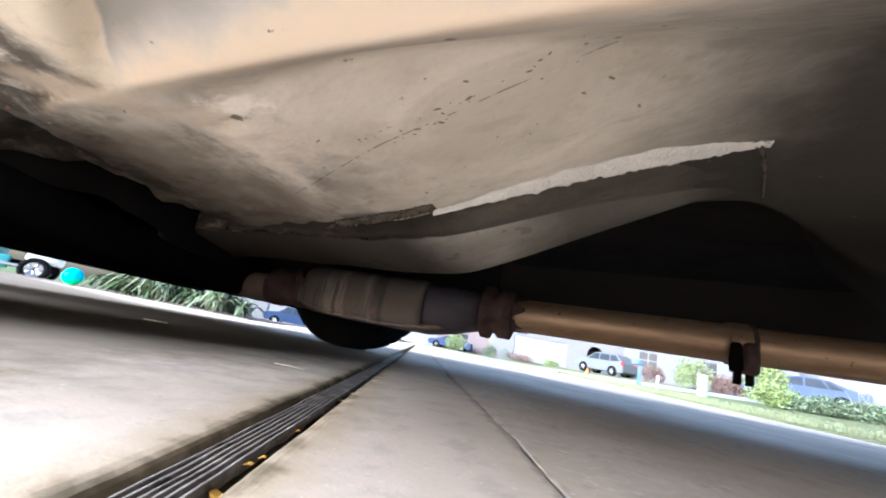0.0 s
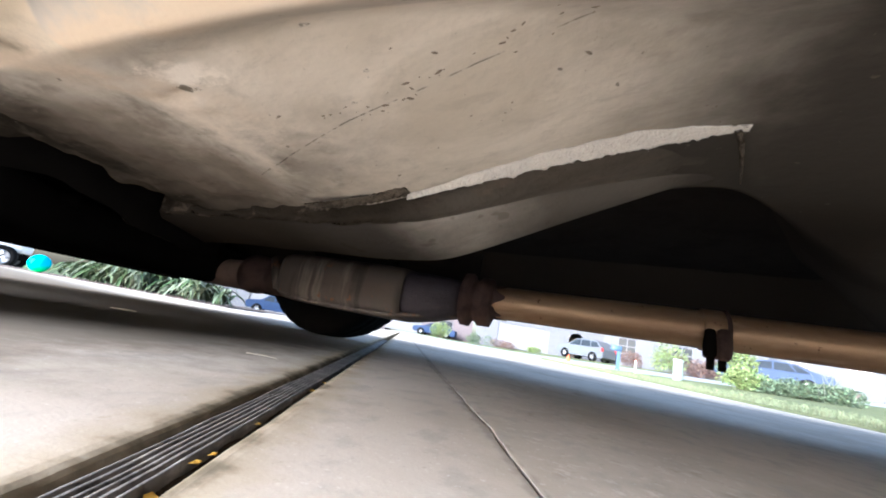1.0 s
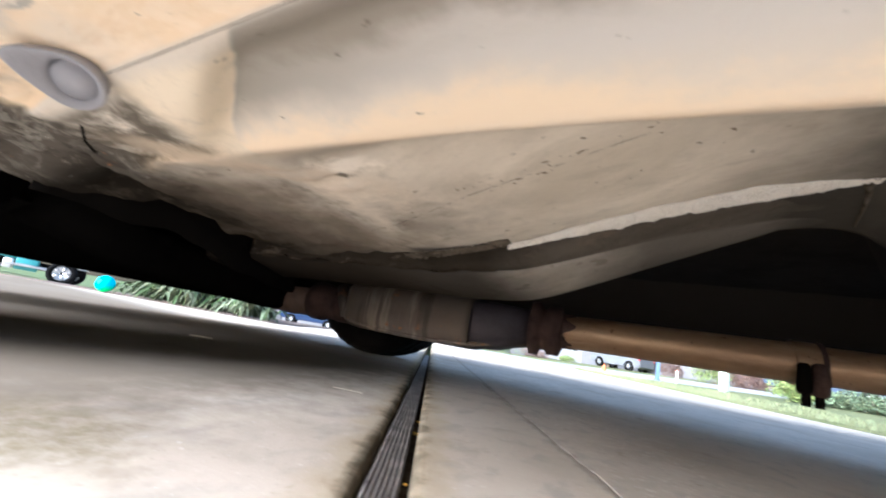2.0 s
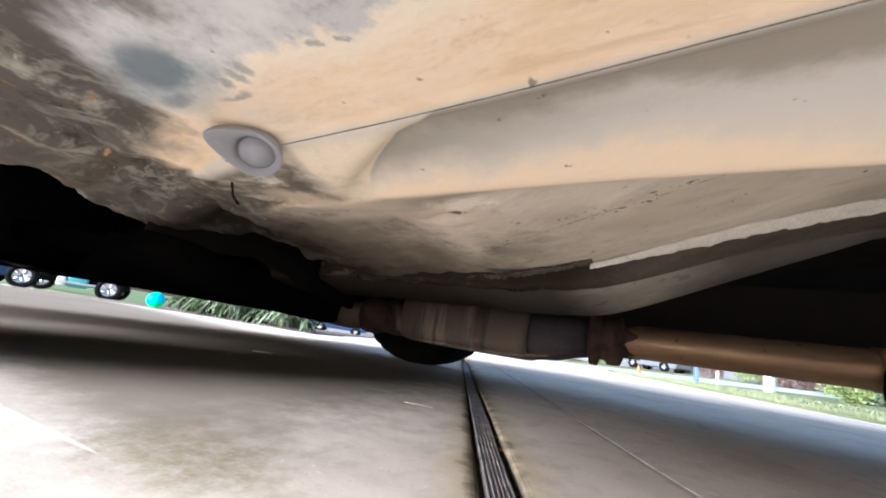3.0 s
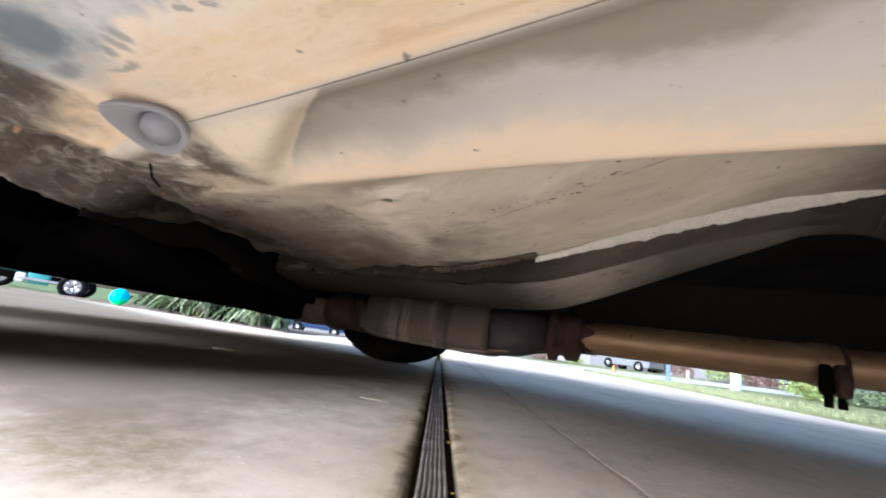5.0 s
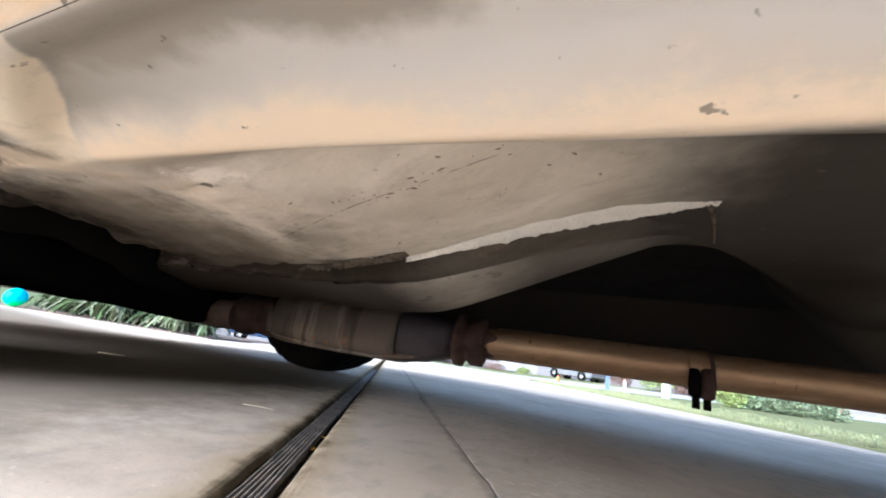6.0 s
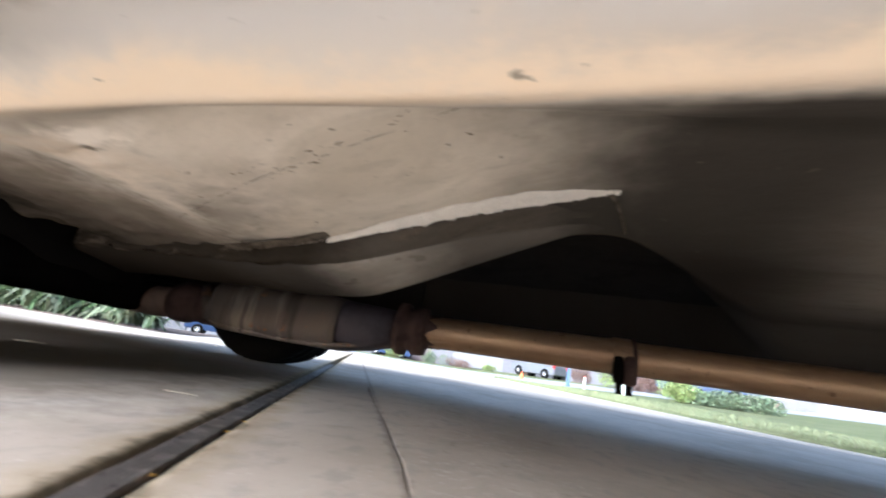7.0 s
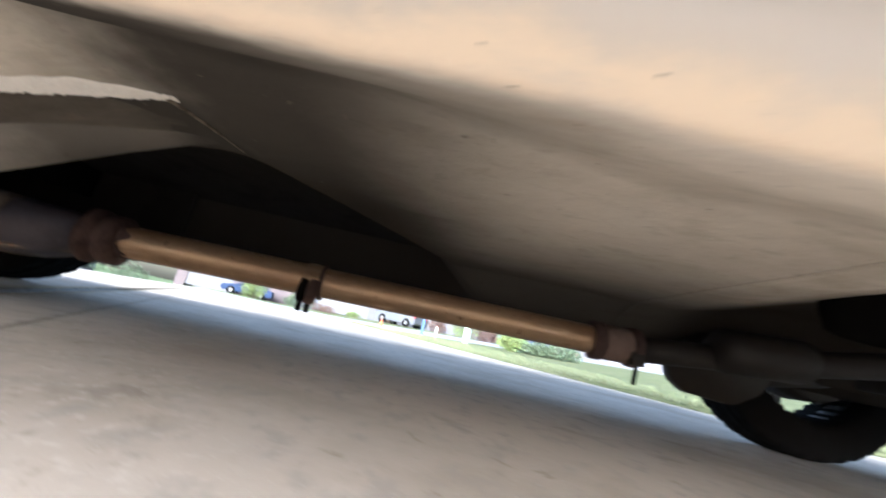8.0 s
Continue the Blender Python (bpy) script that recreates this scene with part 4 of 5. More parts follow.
# two hanging clamp ears with their bolts on the near side
ear = tube([(0.2455, 0.888, z) for z in (0.172, 0.169, 0.158, 0.145, 0.132, 0.128)], [0.005, 0.0075, 0.0085, 0.0098, 0.0092, 0.006], 14, None, 1.1)
part("clamp_ear", ear, BLACK, clamp, "black clamp ear")
ear = tube([(0.2640, 0.889, z) for z in (0.174, 0.171, 0.16, 0.145, 0.130, 0.125)], [0.005, 0.0088, 0.0115, 0.0120, 0.0100, 0.006], 14, None, 1.1)
part("clamp_ear", ear, RUST, clamp, "rusty clamp ear")
part("saddle", box(0.238, 0.272, 0.886, 0.905, 0.126, 0.150, 0.005), RUST, clamp)
for bx in (0.2470, 0.2625):
    part("clamp_bolt", rod((bx, 0.890, 0.140), (bx, 0.890, 0.109), 0.0056, 10), BLACK, clamp)


def cat_y(x):
    return 0.894 + 0.0857 * (x + 0.109)


CAT_X = [-0.600, -0.598, -0.592, -0.580, -0.560, -0.500, -0.494, -0.480, -0.474, -0.440, -0.434, -0.428, -0.422, -0.360, -0.354, -0.348, -0.300, -0.287]
CAT_R = [0.030, 0.040, 0.047, 0.0515, 0.0535, 0.0545, 0.0536, 0.0536, 0.0545, 0.0545, 0.0541, 0.0541, 0.0545, 0.0545, 0.0541, 0.0545, 0.0540, 0.0525]
conv = part("catalytic_converter", tube([(x, cat_y(x), 0.151) for x in CAT_X], CAT_R, 40, None, 1.35, True, 0.02, 4.2), CAT, car, "ribbed rusty catalytic converter")
part("outlet_cone", tube([(x, cat_y(x), z) for x, z in ((-0.288, 0.152), (-0.28, 0.152), (-0.24, 0.154), (-0.205, 0.159), (-0.172, 0.164))], [0.0515, 0.0500, 0.0475, 0.041, 0.033], 36, None, 1.2, True, 0.0, 3.0), BLUED, conv, "dark heat-stained cone")
fl_x = [-0.176, -0.172, -0.158, -0.154, -0.145, -0.14, -0.118, -0.112]
fl_r = [0.034, 0.052, 0.052, 0.040, 0.040, 0.0475, 0.0475, 0.034]
part("rear_flange", tube([(x, cat_y(x), 0.163) for x in fl_x], fl_r, 36, None, 1.0, True, 0.08), RUST, conv, "dark scaled rust flange")
# ragged rust creeping over the pipe end
creep = sheet(40, 8, lambda u, v: (
    -0.114 + v * (0.018 + 0.022 * nz(math.cos(u * 6.2832) * 3, math.sin(u * 6.2832) * 3, 0.4)),
    pipe_at(-0.1)[1] + 0.0322 * math.cos(u * 6.2832), pipe_at(-0.1)[2] + 0.0322 * math.sin(u * 6.2832)))
solid(part("rust_scale", creep, RUST, conv, "flaking rust on the pipe end"), 0.0012, 1.0)
# clamshell seam along the lower edge
seam = bmesh.new()
lower = [(-0.57, 0.112), (-0.54, 0.105), (-0.5, 0.1025), (-0.40, 0.101), (-0.32, 0.102), (-0.29, 0.106), (-0.25, 0.113), (-0.2, 0.123), (-0.165, 0.13)]
rows = []
for x, z in lower:
    w = 0.05 * sstep(-0.15, -0.32, x) + 0.014
    rows.append([seam.verts.new((x, cat_y(x) + s * w, z + h)) for s, h in ((-1, 0.004), (-1.05, 0.0), (-1, -0.004), (1, -0.004), (1.05, 0.0), (1, 0.004))])
for a, b in zip(rows, rows[1:]):
    for j in range(6):
        seam.faces.new((a[j], b[j], b[(j + 1) % 6], a[(j + 1) % 6]))
seam.faces.new(rows[0])
seam.faces.new(rows[-1])
part("clamshell_seam", seam, CAT, conv)
part("inlet_flange", tube([(x, cat_y(x), 0.145) for x in (-0.735, -0.73, -0.70, -0.69, -0.655, -0.65, -0.615, -0.6, -0.57)], [0.036, 0.047, 0.048, 0.041, 0.041, 0.044, 0.044, 0.036, 0.034], 32, None, 1.0, True, 0.07), RUST, conv, "rusty inlet flange")
part("flange_bracket", tube([(-0.62, cat_y(-0.62) - 0.045, 0.185), (-0.60, cat_y(-0.6) - 0.05, 0.15), (-0.59, cat_y(-0.6) - 0.048, 0.118)], [0.014, 0.016, 0.012], 14, None, 1.0, True, 0.15), CAT, conv, "tan steel bracket")
part("front_pipe", tube([(x, cat_y(x), z) for x, z in ((-1.15, 0.20), (-1.0, 0.16), (-0.9, 0.14), (-0.8, 0.137), (-0.71, 0.142))], [0.036] * 5, 28), STUB, car, "dull brown front pipe")

# rear joint, hanger, second pipe and silencer
joint = part("rear_joint", tube([pipe_at(x) for x in (0.845, 0.85, 0.868, 0.872, 0.93, 0.934, 0.95, 0.955)], [0.031, 0.04, 0.04, 0.034, 0.034, 0.042, 0.042, 0.032], 30, None, 1.0, True, 0.06), RUST, car, "rusted pipe joint")
part("joint_sleeve", tube([pipe_at(x) for x in (0.871, 0.874, 0.928, 0.931)], [0.0345, 0.0375, 0.0375, 0.0345], 30), STUB, joint, "dull brown sleeve")
part("hanger_rod", tube([(0.94, 0.955, 0.21), (0.944, 0.958, 0.15), (0.944, 0.965, 0.112)], [0.005] * 3, 10), BLACK, joint)
part("hanger_tab", box(0.926, 0.956, 0.945, 0.962, 0.15, 0.178, 0.003), DARKSTEEL, joint)
part("tail_pipe", tube([(0.95, 0.985, 0.187), (1.05, 0.995, 0.198), (1.15, 1.0, 0.21), (1.3, 0.98, 0.23), (1.5, 0.9, 0.27)], [0.028] * 5, 24), DARKSTEEL, car, "grimy rear exhaust pipe")
part("silencer", tube([(1.12, 0.98, 0.225), (1.14, 0.98, 0.225), (1.3, 0.97, 0.235), (1.32, 0.97, 0.235)], [0.03, 0.048, 0.048, 0.03], 28, None, 1.3), DARKSTEEL, car, "grimy resonator can")
plate = prism([(1.12, 0.20), (1.13, 0.150), (1.17, 0.122), (1.29, 0.115), (1.36, 0.155), (1.42, 0.25), (1.2, 0.28)], 1.12, 1.17)
bmesh.ops.bevel(plate, geom=list(plate.edges), offset=0.006, segments=2, affect="EDGES")
part("trailing_arm_bracket", plate, DARKSTEEL, car, "grey-brown suspension bracket")
part("trailing_arm", tube([(1.30, 1.2, 0.21), (1.45, 1.22, 0.22), (1.62, 1.26, 0.25), (1.72, 1.3, 0.27)], [0.032, 0.036, 0.04, 0.04], 18, None, 1.0, True, 0.1), DARKSTEEL, car)
part("axle_beam", tube([(1.72, 0.2, 0.29), (1.72, 0.5, 0.275), (1.72, 0.8, 0.27), (1.72, 1.1, 0.275), (1.72, 1.38, 0.29)], [0.05] * 5, 20, None, 1.0, True, 0.05), DARKSTEEL, car, "grimy rear axle beam")
part("link_bar", rod((1.55, 0.5, 0.24), (1.95, 1.15, 0.25), 0.016), CAT, car)
part("fuel_tank", box(1.1, 1.6, 0.15, 0.75, 0.245, 0.42, 0.05), BLACK, car, "black plastic fuel tank")

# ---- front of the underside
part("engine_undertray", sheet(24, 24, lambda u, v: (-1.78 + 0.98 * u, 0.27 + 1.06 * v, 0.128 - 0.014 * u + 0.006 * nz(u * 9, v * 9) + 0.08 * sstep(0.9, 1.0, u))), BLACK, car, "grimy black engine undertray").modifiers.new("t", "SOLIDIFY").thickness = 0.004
part("subframe", tube([(-0.78, 0.30, 0.2), (-0.84, 0.45, 0.165), (-0.86, 0.8, 0.15), (-0.84, 1.15, 0.165), (-0.78, 1.30, 0.2)], [0.04, 0.045, 0.045, 0.045, 0.04], 18, None, 1.3, True, 0.08, 3.0), BLACK, car, "greasy front subframe")
part("oil_pan", box(-1.25, -0.9, 0.45, 0.85, 0.145, 0.3, 0.03), BLACK, car, "black engine oil pan")
part("gearbox", box(-1.2, -0.55, 0.62, 0.86, 0.225, 0.42, 0.04), BLACK, car, "grimy gearbox housing")
for y0, y1 in ((0.5, 0.2), (1.1, 1.4)):
    part("control_arm", tube([(-0.8, y0, 0.19), (-0.9, (y0 + y1) / 2, 0.17), (-0.97, y1, 0.175)], [0.02, 0.024, 0.02], 14, None, 1.5), BLACK, car)
    part("drive_shaft", rod((-0.98, y0, 0.33), (-0.98, y1, 0.33), 0.016), BLACK, car)
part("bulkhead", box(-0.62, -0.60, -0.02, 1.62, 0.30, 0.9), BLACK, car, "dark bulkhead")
# black panel added to hide the lit inside of the body shell
part("front_backing", box(-1.74, -1.70, -0.05, 1.55, 0.14, 0.74, 0.004), BLACK, car, "black panel added behind the bumper")
part("lower_lip", box(-1.80, -1.74, 0.3, 1.3, 0.112, 0.135, 0.006), BLACK, car)
part("bumper_skirt", box(-1.87, -1.80, -0.1, 1.6, 0.13, 0.4, 0.02), BLACK, car, "black front bumper skirt")
# panels added to close gaps where daylight came in round the wheels
for y0, y1 in ((0.115, 0.135), (1.31, 1.33)):
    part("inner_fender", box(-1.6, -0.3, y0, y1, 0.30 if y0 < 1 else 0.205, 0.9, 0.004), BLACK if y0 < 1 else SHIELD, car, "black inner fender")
# likewise added, to shut out daylight above the far sill
part("inner_sill", box(-0.62, 1.25, 1.46, 1.48, 0.225, 0.42, 0.004), BLACK, car, "black inner sill")

# ---- wheels
WHEEL_R = 0.345


def tyre_bm():
    R = WHEEL_R
    half = [(0.0, R), (0.006, R), (0.008, R - 0.008), (0.014, R - 0.008), (0.016, R), (0.045, R - 0.001), (0.047, R - 0.009), (0.053, R - 0.009), (0.055, R - 0.002),
            (0.082, R - 0.006), (0.098, R - 0.018), (0.106, R - 0.04), (0.110, R - 0.07), (0.104, R - 0.098), (0.096, R - 0.115), (0.085, R - 0.12)]
    prof = [(-y, r) for y, r in half[::-1]] + half[1:]
    n = len(prof)

    def shape(j, k):
        y = abs(prof[j][0])
        return -0.007 if (y > 0.056 and y < 0.1 and k % 4 == 0) or (0.017 < y < 0.046 and k % 4 == 2) else 0.0

    return lathe(prof, 144, (0, 0, 0), None, shape)


def wheel(x, y, side):
    """side: +1 where the outer face looks along +y."""
    hub = bmesh.new()
    lathe([(side * 0.02, 0.03), (side * 0.035, 0.075), (side * 0.06, 0.08), (side * 0.06, 0.03)], 32, (0, 0, 0), hub)
    w = part("wheel", hub, DARKSTEEL, car)
    w.location = (x, y, WHEEL_R - 0.003)
    part("tyre", tyre_bm(), RUBBER, w, "black rubber tyre with worn tread")
    rim = lathe([(-0.095, 0.262), (-0.08, 0.245), (-0.03, 0.225), (0.03, 0.225), (0.08, 0.245), (0.095, 0.262), (0.09, 0.268), (0.0, 0.236), (-0.09, 0.268)], 64)
    part("rim", rim, ALLOY, w, "dull alloy rim")
    for k in range(7):
        a = 2 * math.pi * k / 7 + 0.2
        sp = bmesh.new()
        bmesh.ops.create_cube(sp, size=1.0, matrix=Matrix.Rotation(-a, 4, "Y") @ Matrix.Translation((0.15, side * 0.06, 0)) @ Matrix.Diagonal((0.17, 0.025, 0.045, 1)))
        bmesh.ops.bevel(sp, geom=list(sp.edges), offset=0.006, segments=2, affect="EDGES")
        part("spoke", sp, ALLOY, w)
    if x > 0:
        part("brake_drum", lathe([(-side * 0.09, 0.04), (-side * 0.09, 0.15), (-side * 0.08, 0.162), (side * 0.02, 0.165), (side * 0.02, 0.04)], 48), DARKSTEEL, w, "grimy brake drum")
    else:
        part("dust_shield", lathe([(-side * 0.05, 0.05), (-side * 0.05, 0.222), (-side * 0.054, 0.222), (-side * 0.054, 0.05)], 48), BLACK, w)
    part("brake_disc", lathe([(-side * 0.03, 0.06), (-side * 0.03, 0.14), (-side * 0.045, 0.14), (-side * 0.045, 0.06)], 48), DARKSTEEL, w)


for wx in (AXLE_F, AXLE_R):
    wheel(wx, 1.478, 1)
    wheel(wx, 0.005, -1)

# ---- plain outer body that closes the car above
R_ARCH = 0.43


def arch(xc):
    return [(xc + R_ARCH * math.cos(a), 0.36 + R_ARCH * math.sin(a)) for a in (math.radians(d) for d in range(195, -16, -15))]


outline = [(-1.83, 0.15)] + [(AXLE_F - R_ARCH - 0.04, 0.15)] + arch(AXLE_F)[0:] + arch(AXLE_R) + [(2.5, 0.3), (2.52, 0.8), (2.45, 0.98), (-1.1, 0.98), (-1.75, 0.82), (-1.86, 0.6)]
for y0, y1 in ((-0.15, -0.10), (1.60, 1.65)):
    part("side_panel", prism(outline, y0, y1), PAINT, car, "grey painted body side", smooth=False)
top = prism([(-1.84, 0.3), (-1.86, 0.6), (-1.75, 0.82), (-1.1, 0.98), (2.45, 0.98), (2.52, 0.8), (2.5, 0.3), (2.45, 0.3), (2.4, 0.9), (-1.1, 0.93), (-1.7, 0.78), (-1.79, 0.3)], -0.10, 1.60)
part("body_shell", top, PAINT, car, "grey painted bonnet and tail", smooth=False)
cabin = prism([(-0.75, 0.985), (-0.1, 1.5), (0.2, 1.56), (1.7, 1.54), (2.25, 1.2), (2.4, 0.985)], 0.0, 1.5)
bmesh.ops.bevel(cabin, geom=list(cabin.edges), offset=0.06, segments=3, affect="EDGES")
part("cabin", cabin, GLASS_DARK, car, "dark glazed cabin", smooth=False)
# ---------------------------------------------------------------- lawn, planting and the street
LEAF = Mat("strappy_green_leaf", 0.5, 0.0, 0.4).base((0.065, 0.095, 0.035)).islands(0.45)
LEAF.b.inputs["Subsurface Weight"].default_value = 0.0
LEAF = LEAF.done()
PALELEAF = Mat("pale_strappy_leaf", 0.5).base((0.16, 0.185, 0.11)).islands(0.4).done()
SHRUB = Mat("yellow_green_shrub_leaf", 0.55).base((0.15, 0.19, 0.06)).islands(0.45).done()
SHRUB2 = Mat("dark_shrub_leaf", 0.55).base((0.085, 0.115, 0.062)).islands(0.45).done()
SHRUB3 = Mat("reddish_shrub_leaf", 0.6).base((0.11, 0.065, 0.05)).islands(0.4).done()
BARK = plain("grey_bark", (0.16, 0.12, 0.09), 0.9, 0.0, 12, 0.6, 0.01)
GRASS = Mat("lawn_blade", 0.6).base((0.15, 0.165, 0.08)).islands(0.3).done()
MULCH = plain("brown_mulch", (0.2, 0.15, 0.12), 0.95, 0.0, 18, 0.6, 0.02)


def lawn_mat():
    m = Mat("mown_lawn", 0.95, 0.0, 0.05).base((0.15, 0.168, 0.085))
    m.patch((0.175, 0.188, 0.1), 0.6, 0.42, 0.65)
    m.patch((0.12, 0.142, 0.068), 3.0, 0.5, 0.7)
    m.patch((0.19, 0.182, 0.11), 1.3, 0.6, 0.75, amount=0.7)
    m.relief((m.noise(30.0, 4.0), 0.04))
    return m.done()


LAWN = lawn_mat()


def lawn_edge(d):
    return 4.4 + 0.7 * sstep(2, 12, d) + 0.06 * nz(d * 0.9, 3.0)


def lawn_z(u, v):
    d = -9 + 23 * v
    n0 = lawn_edge(d)
    n = n0 + (34 - n0) * u * u
    return on(n, d, 0.035 * sstep(0, 0.02, u))


tagged(solid(link("lawn", sheet(40, 40, lawn_z), LAWN), 0.12, -1), "mown green lawn beside the driveway", "lawn", kind="structure")
tagged(solid(link("lawn_far", sheet(40, 12, lambda u, v: on(-70 + 140 * u, 25.1 + 34 * v * v, 0.05)), LAWN), 0.1, -1), "front lawns across the street", "lawn", kind="structure")

blades = bmesh.new()
rng = random.Random(4)
for i in range(14000):
    d = -2 + 16 * rng.random()
    n = lawn_edge(d) + 0.01 + 3.2 * rng.random() ** 2
    x, y, z = on(n, d, 0.03)
    a, h, w = rng.random() * 6.283, 0.03 + 0.04 * rng.random(), 0.006
    ox, oy = math.cos(a) * w, math.sin(a) * w
    lean = (rng.random() - 0.5) * 0.05
    blades.faces.new([blades.verts.new(p) for p in ((x - ox, y - oy, z), (x + ox, y + oy, z), (x + lean, y + lean * 0.6, z + h))])
tagged(link("grass", blades, GRASS, False), "short green grass blades along the driveway edge", "grass", kind="stuff")

bed_bm = sheet(30, 16, lambda u, v: on(-3.35 + 2.3 * u + 0.08 * nz(v * 9, 2), 2.72 + 0.18 * u + 3.4 * v, 0.006 + 0.008 * nz(u * 20, v * 20)))
tagged(solid(link("planting_bed", bed_bm, MULCH), 0.08, -1), "low brown mulch planting bed beside the driveway", "planting bed", kind="structure")


def ribbon(bm, base, heading, length, lift, width, droop, segs=9):
    hx, hy = math.cos(heading), math.sin(heading)
    prev = None
    for i in range(segs + 1):
        t = i / segs
        out = length * (0.25 * t + 0.75 * t * t) * 0.8
        z = lift * math.sin(min(1.0, t * 1.15) * math.pi * 0.55) - droop * t ** 3
        w = width * (1 - t ** 2.2) * (0.6 + 0.8 * min(1, t * 3)) / 2 + 0.0006
        c = Vector((base[0] + hx * out, base[1] + hy * out, base[2] + z))
        row = [bm.verts.new(c + Vector((-hy * w, hx * w, 0.12 * w))), bm.verts.new(c + Vector((0, 0, -0.35 * w))), bm.verts.new(c + Vector((hy * w, -hx * w, 0.12 * w)))]
        if prev:
            bm.faces.new((prev[0], row[0], row[1], prev[1]))
            bm.faces.new((prev[1], row[1], row[2], prev[2]))
        prev = row


def lily(n, d, size, seed, pale):
    r = random.Random(seed)
    bm, bm2 = bmesh.new(), bmesh.new()
    for i in range(44):
        a = r.random() * 6.283
        target = bm2 if (r.random() < (0.65 if pale else 0.25)) else bm
        L = size * (0.6 + 0.5 * r.random())
        ribbon(target, (r.gauss(0, 0.035), r.gauss(0, 0.035), 0.0), a, L, L * (0.3 + 0.45 * r.random()), 0.022 + 0.012 * r.random(), L * (0.3 + 0.45 * r.random()))
    t = thing("lily_plant", "clump of arching strappy green leaves in a mulch bed", "plant", on(n, d, 0.02), group="lilies in the bed")
    part("leaves", bm, LEAF, t, smooth=False)
    part("pale_leaves", bm2, PALELEAF, t, "pale grey-green leaves", smooth=False)
    return t


for i, (n, d, size) in enumerate((
    (-1.22, 3.08, 0.22), (-1.32, 3.0, 0.26), (-1.46, 3.1, 0.32), (-1.62, 3.1, 0.30), (-1.72, 3.0, 0.30), (-1.75, 3.25, 0.42), (-1.85, 3.0, 0.36), (-1.95, 3.1, 0.40), (-2.08, 3.05, 0.24), (-2.25, 3.1, 0.2),
    (-1.9, 3.6, 0.45), (-2.1, 3.5, 0.45), (-2.3, 3.6, 0.4))):
    lily(n, d, size, 20 + i, i < 5 or i % 3 == 0)


def leaf_mass(bm, centre, radii, count, leaf, r):
    """Small leaves through an uneven mass."""
    for i in range(count):
        a, b = r.random() * 6.283, math.acos(1 - 2 * r.random())
        q = (0.45 + 0.55 * r.random() ** 0.5) * (1 + 0.28 * nz(math.cos(a) * 2 + centre[0], math.sin(a) * 2 + centre[1], b * 1.3 + centre[2]))
        p = Vector((centre[0] + radii[0] * q * math.sin(b) * math.cos(a), centre[1] + radii[1] * q * math.sin(b) * math.sin(a), centre[2] + radii[2] * q * math.cos(b)))
        s = leaf * (0.6 + 0.8 * r.random())
        u = Vector((r.gauss(0, 1), r.gauss(0, 1), r.gauss(0, 0.6))).normalized()
        w = u.cross(Vector((r.gauss(0, 1), r.gauss(0, 1), r.gauss(0, 1)))).normalized()
        bm.faces.new([bm.verts.new(p + u * s), bm.verts.new(p + w * s * 0.45), bm.verts.new(p - u * s), bm.verts.new(p - w * s * 0.45)])


def shrub(n, d, w, h, mat, seed, label, lumps=5):
    r = random.Random(seed)
    t = thing("shrub", label, "shrub", on(n, d, 0.0), group="")
    bm = bmesh.new()
    for i in range(lumps):
        cw, ch = w * (0.32 + 0.2 * r.random()), h * (0.35 + 0.2 * r.random())
        leaf_mass(bm, ((r.random() - 0.5) * w, (r.random() - 0.5) * w * 0.6, ch * (0.8 + 0.5 * r.random())), (cw, cw * 0.9, ch), 420, 0.03 + 0.02 * h, r)
    part("foliage", bm, mat, t, smooth=False)
    st = bmesh.new()
    for i in range(6):
        rod((0.05 * r.gauss(0, 1), 0.05 * r.gauss(0, 1), -0.02), ((r.random() - 0.5) * w * 0.7, (r.random() - 0.5) * w * 0.5, h * 0.7), 0.012, 6, st)
    part("stems", st, BARK, t)
    return t


YG, DG, RD = "rounded yellow-green shrub on the lawn", "dark green shrub in a lawn bed", "reddish shrub in front of a house"
for i, (n, d, w, h, mat, lab) in enumerate((
    (10.4, 11.2, 0.9, 0.6, SHRUB, YG), (10.95, 10.9, 0.9, 0.5, SHRUB2, DG), (11.25, 10.5, 1.0, 0.48, SHRUB2, DG), (11.55, 10.1, 0.9, 0.5, SHRUB2, DG), (11.85, 9.7, 1.0, 0.55, SHRUB2, DG),
    (8.9, 34.0, 1.6, 0.8, SHRUB3, RD), (7.0, 34.8, 1.4, 1.0, SHRUB2, DG), (17.6, 24.5, 1.8, 1.9, SHRUB, YG), (18.6, 24.2, 1.5, 1.3, SHRUB3, RD), (19.9, 23.5, 1.4, 1.2, SHRUB3, RD), (16.2, 26.5, 1.2, 1.0, SHRUB3, RD),
    (21.2, 23.0, 1.3, 1.2, SHRUB2, DG), (15.0, 16.2, 1.4, 1.9, SHRUB, YG), (3.4, 34.5, 1.2, 1.5, SHRUB, YG), (-4.5, 30, 2.2, 1.2, SHRUB2, DG), (11.7, 33.5, 1.2, 0.6, SHRUB, YG))):
    shrub(n, d, w, h, mat, 70 + i, lab)

# pale stems in the lawn bed
STEM = plain("pale_plant_stem", (0.16, 0.17, 0.12), 0.7, 0.0, 20)
r = random.Random(9)
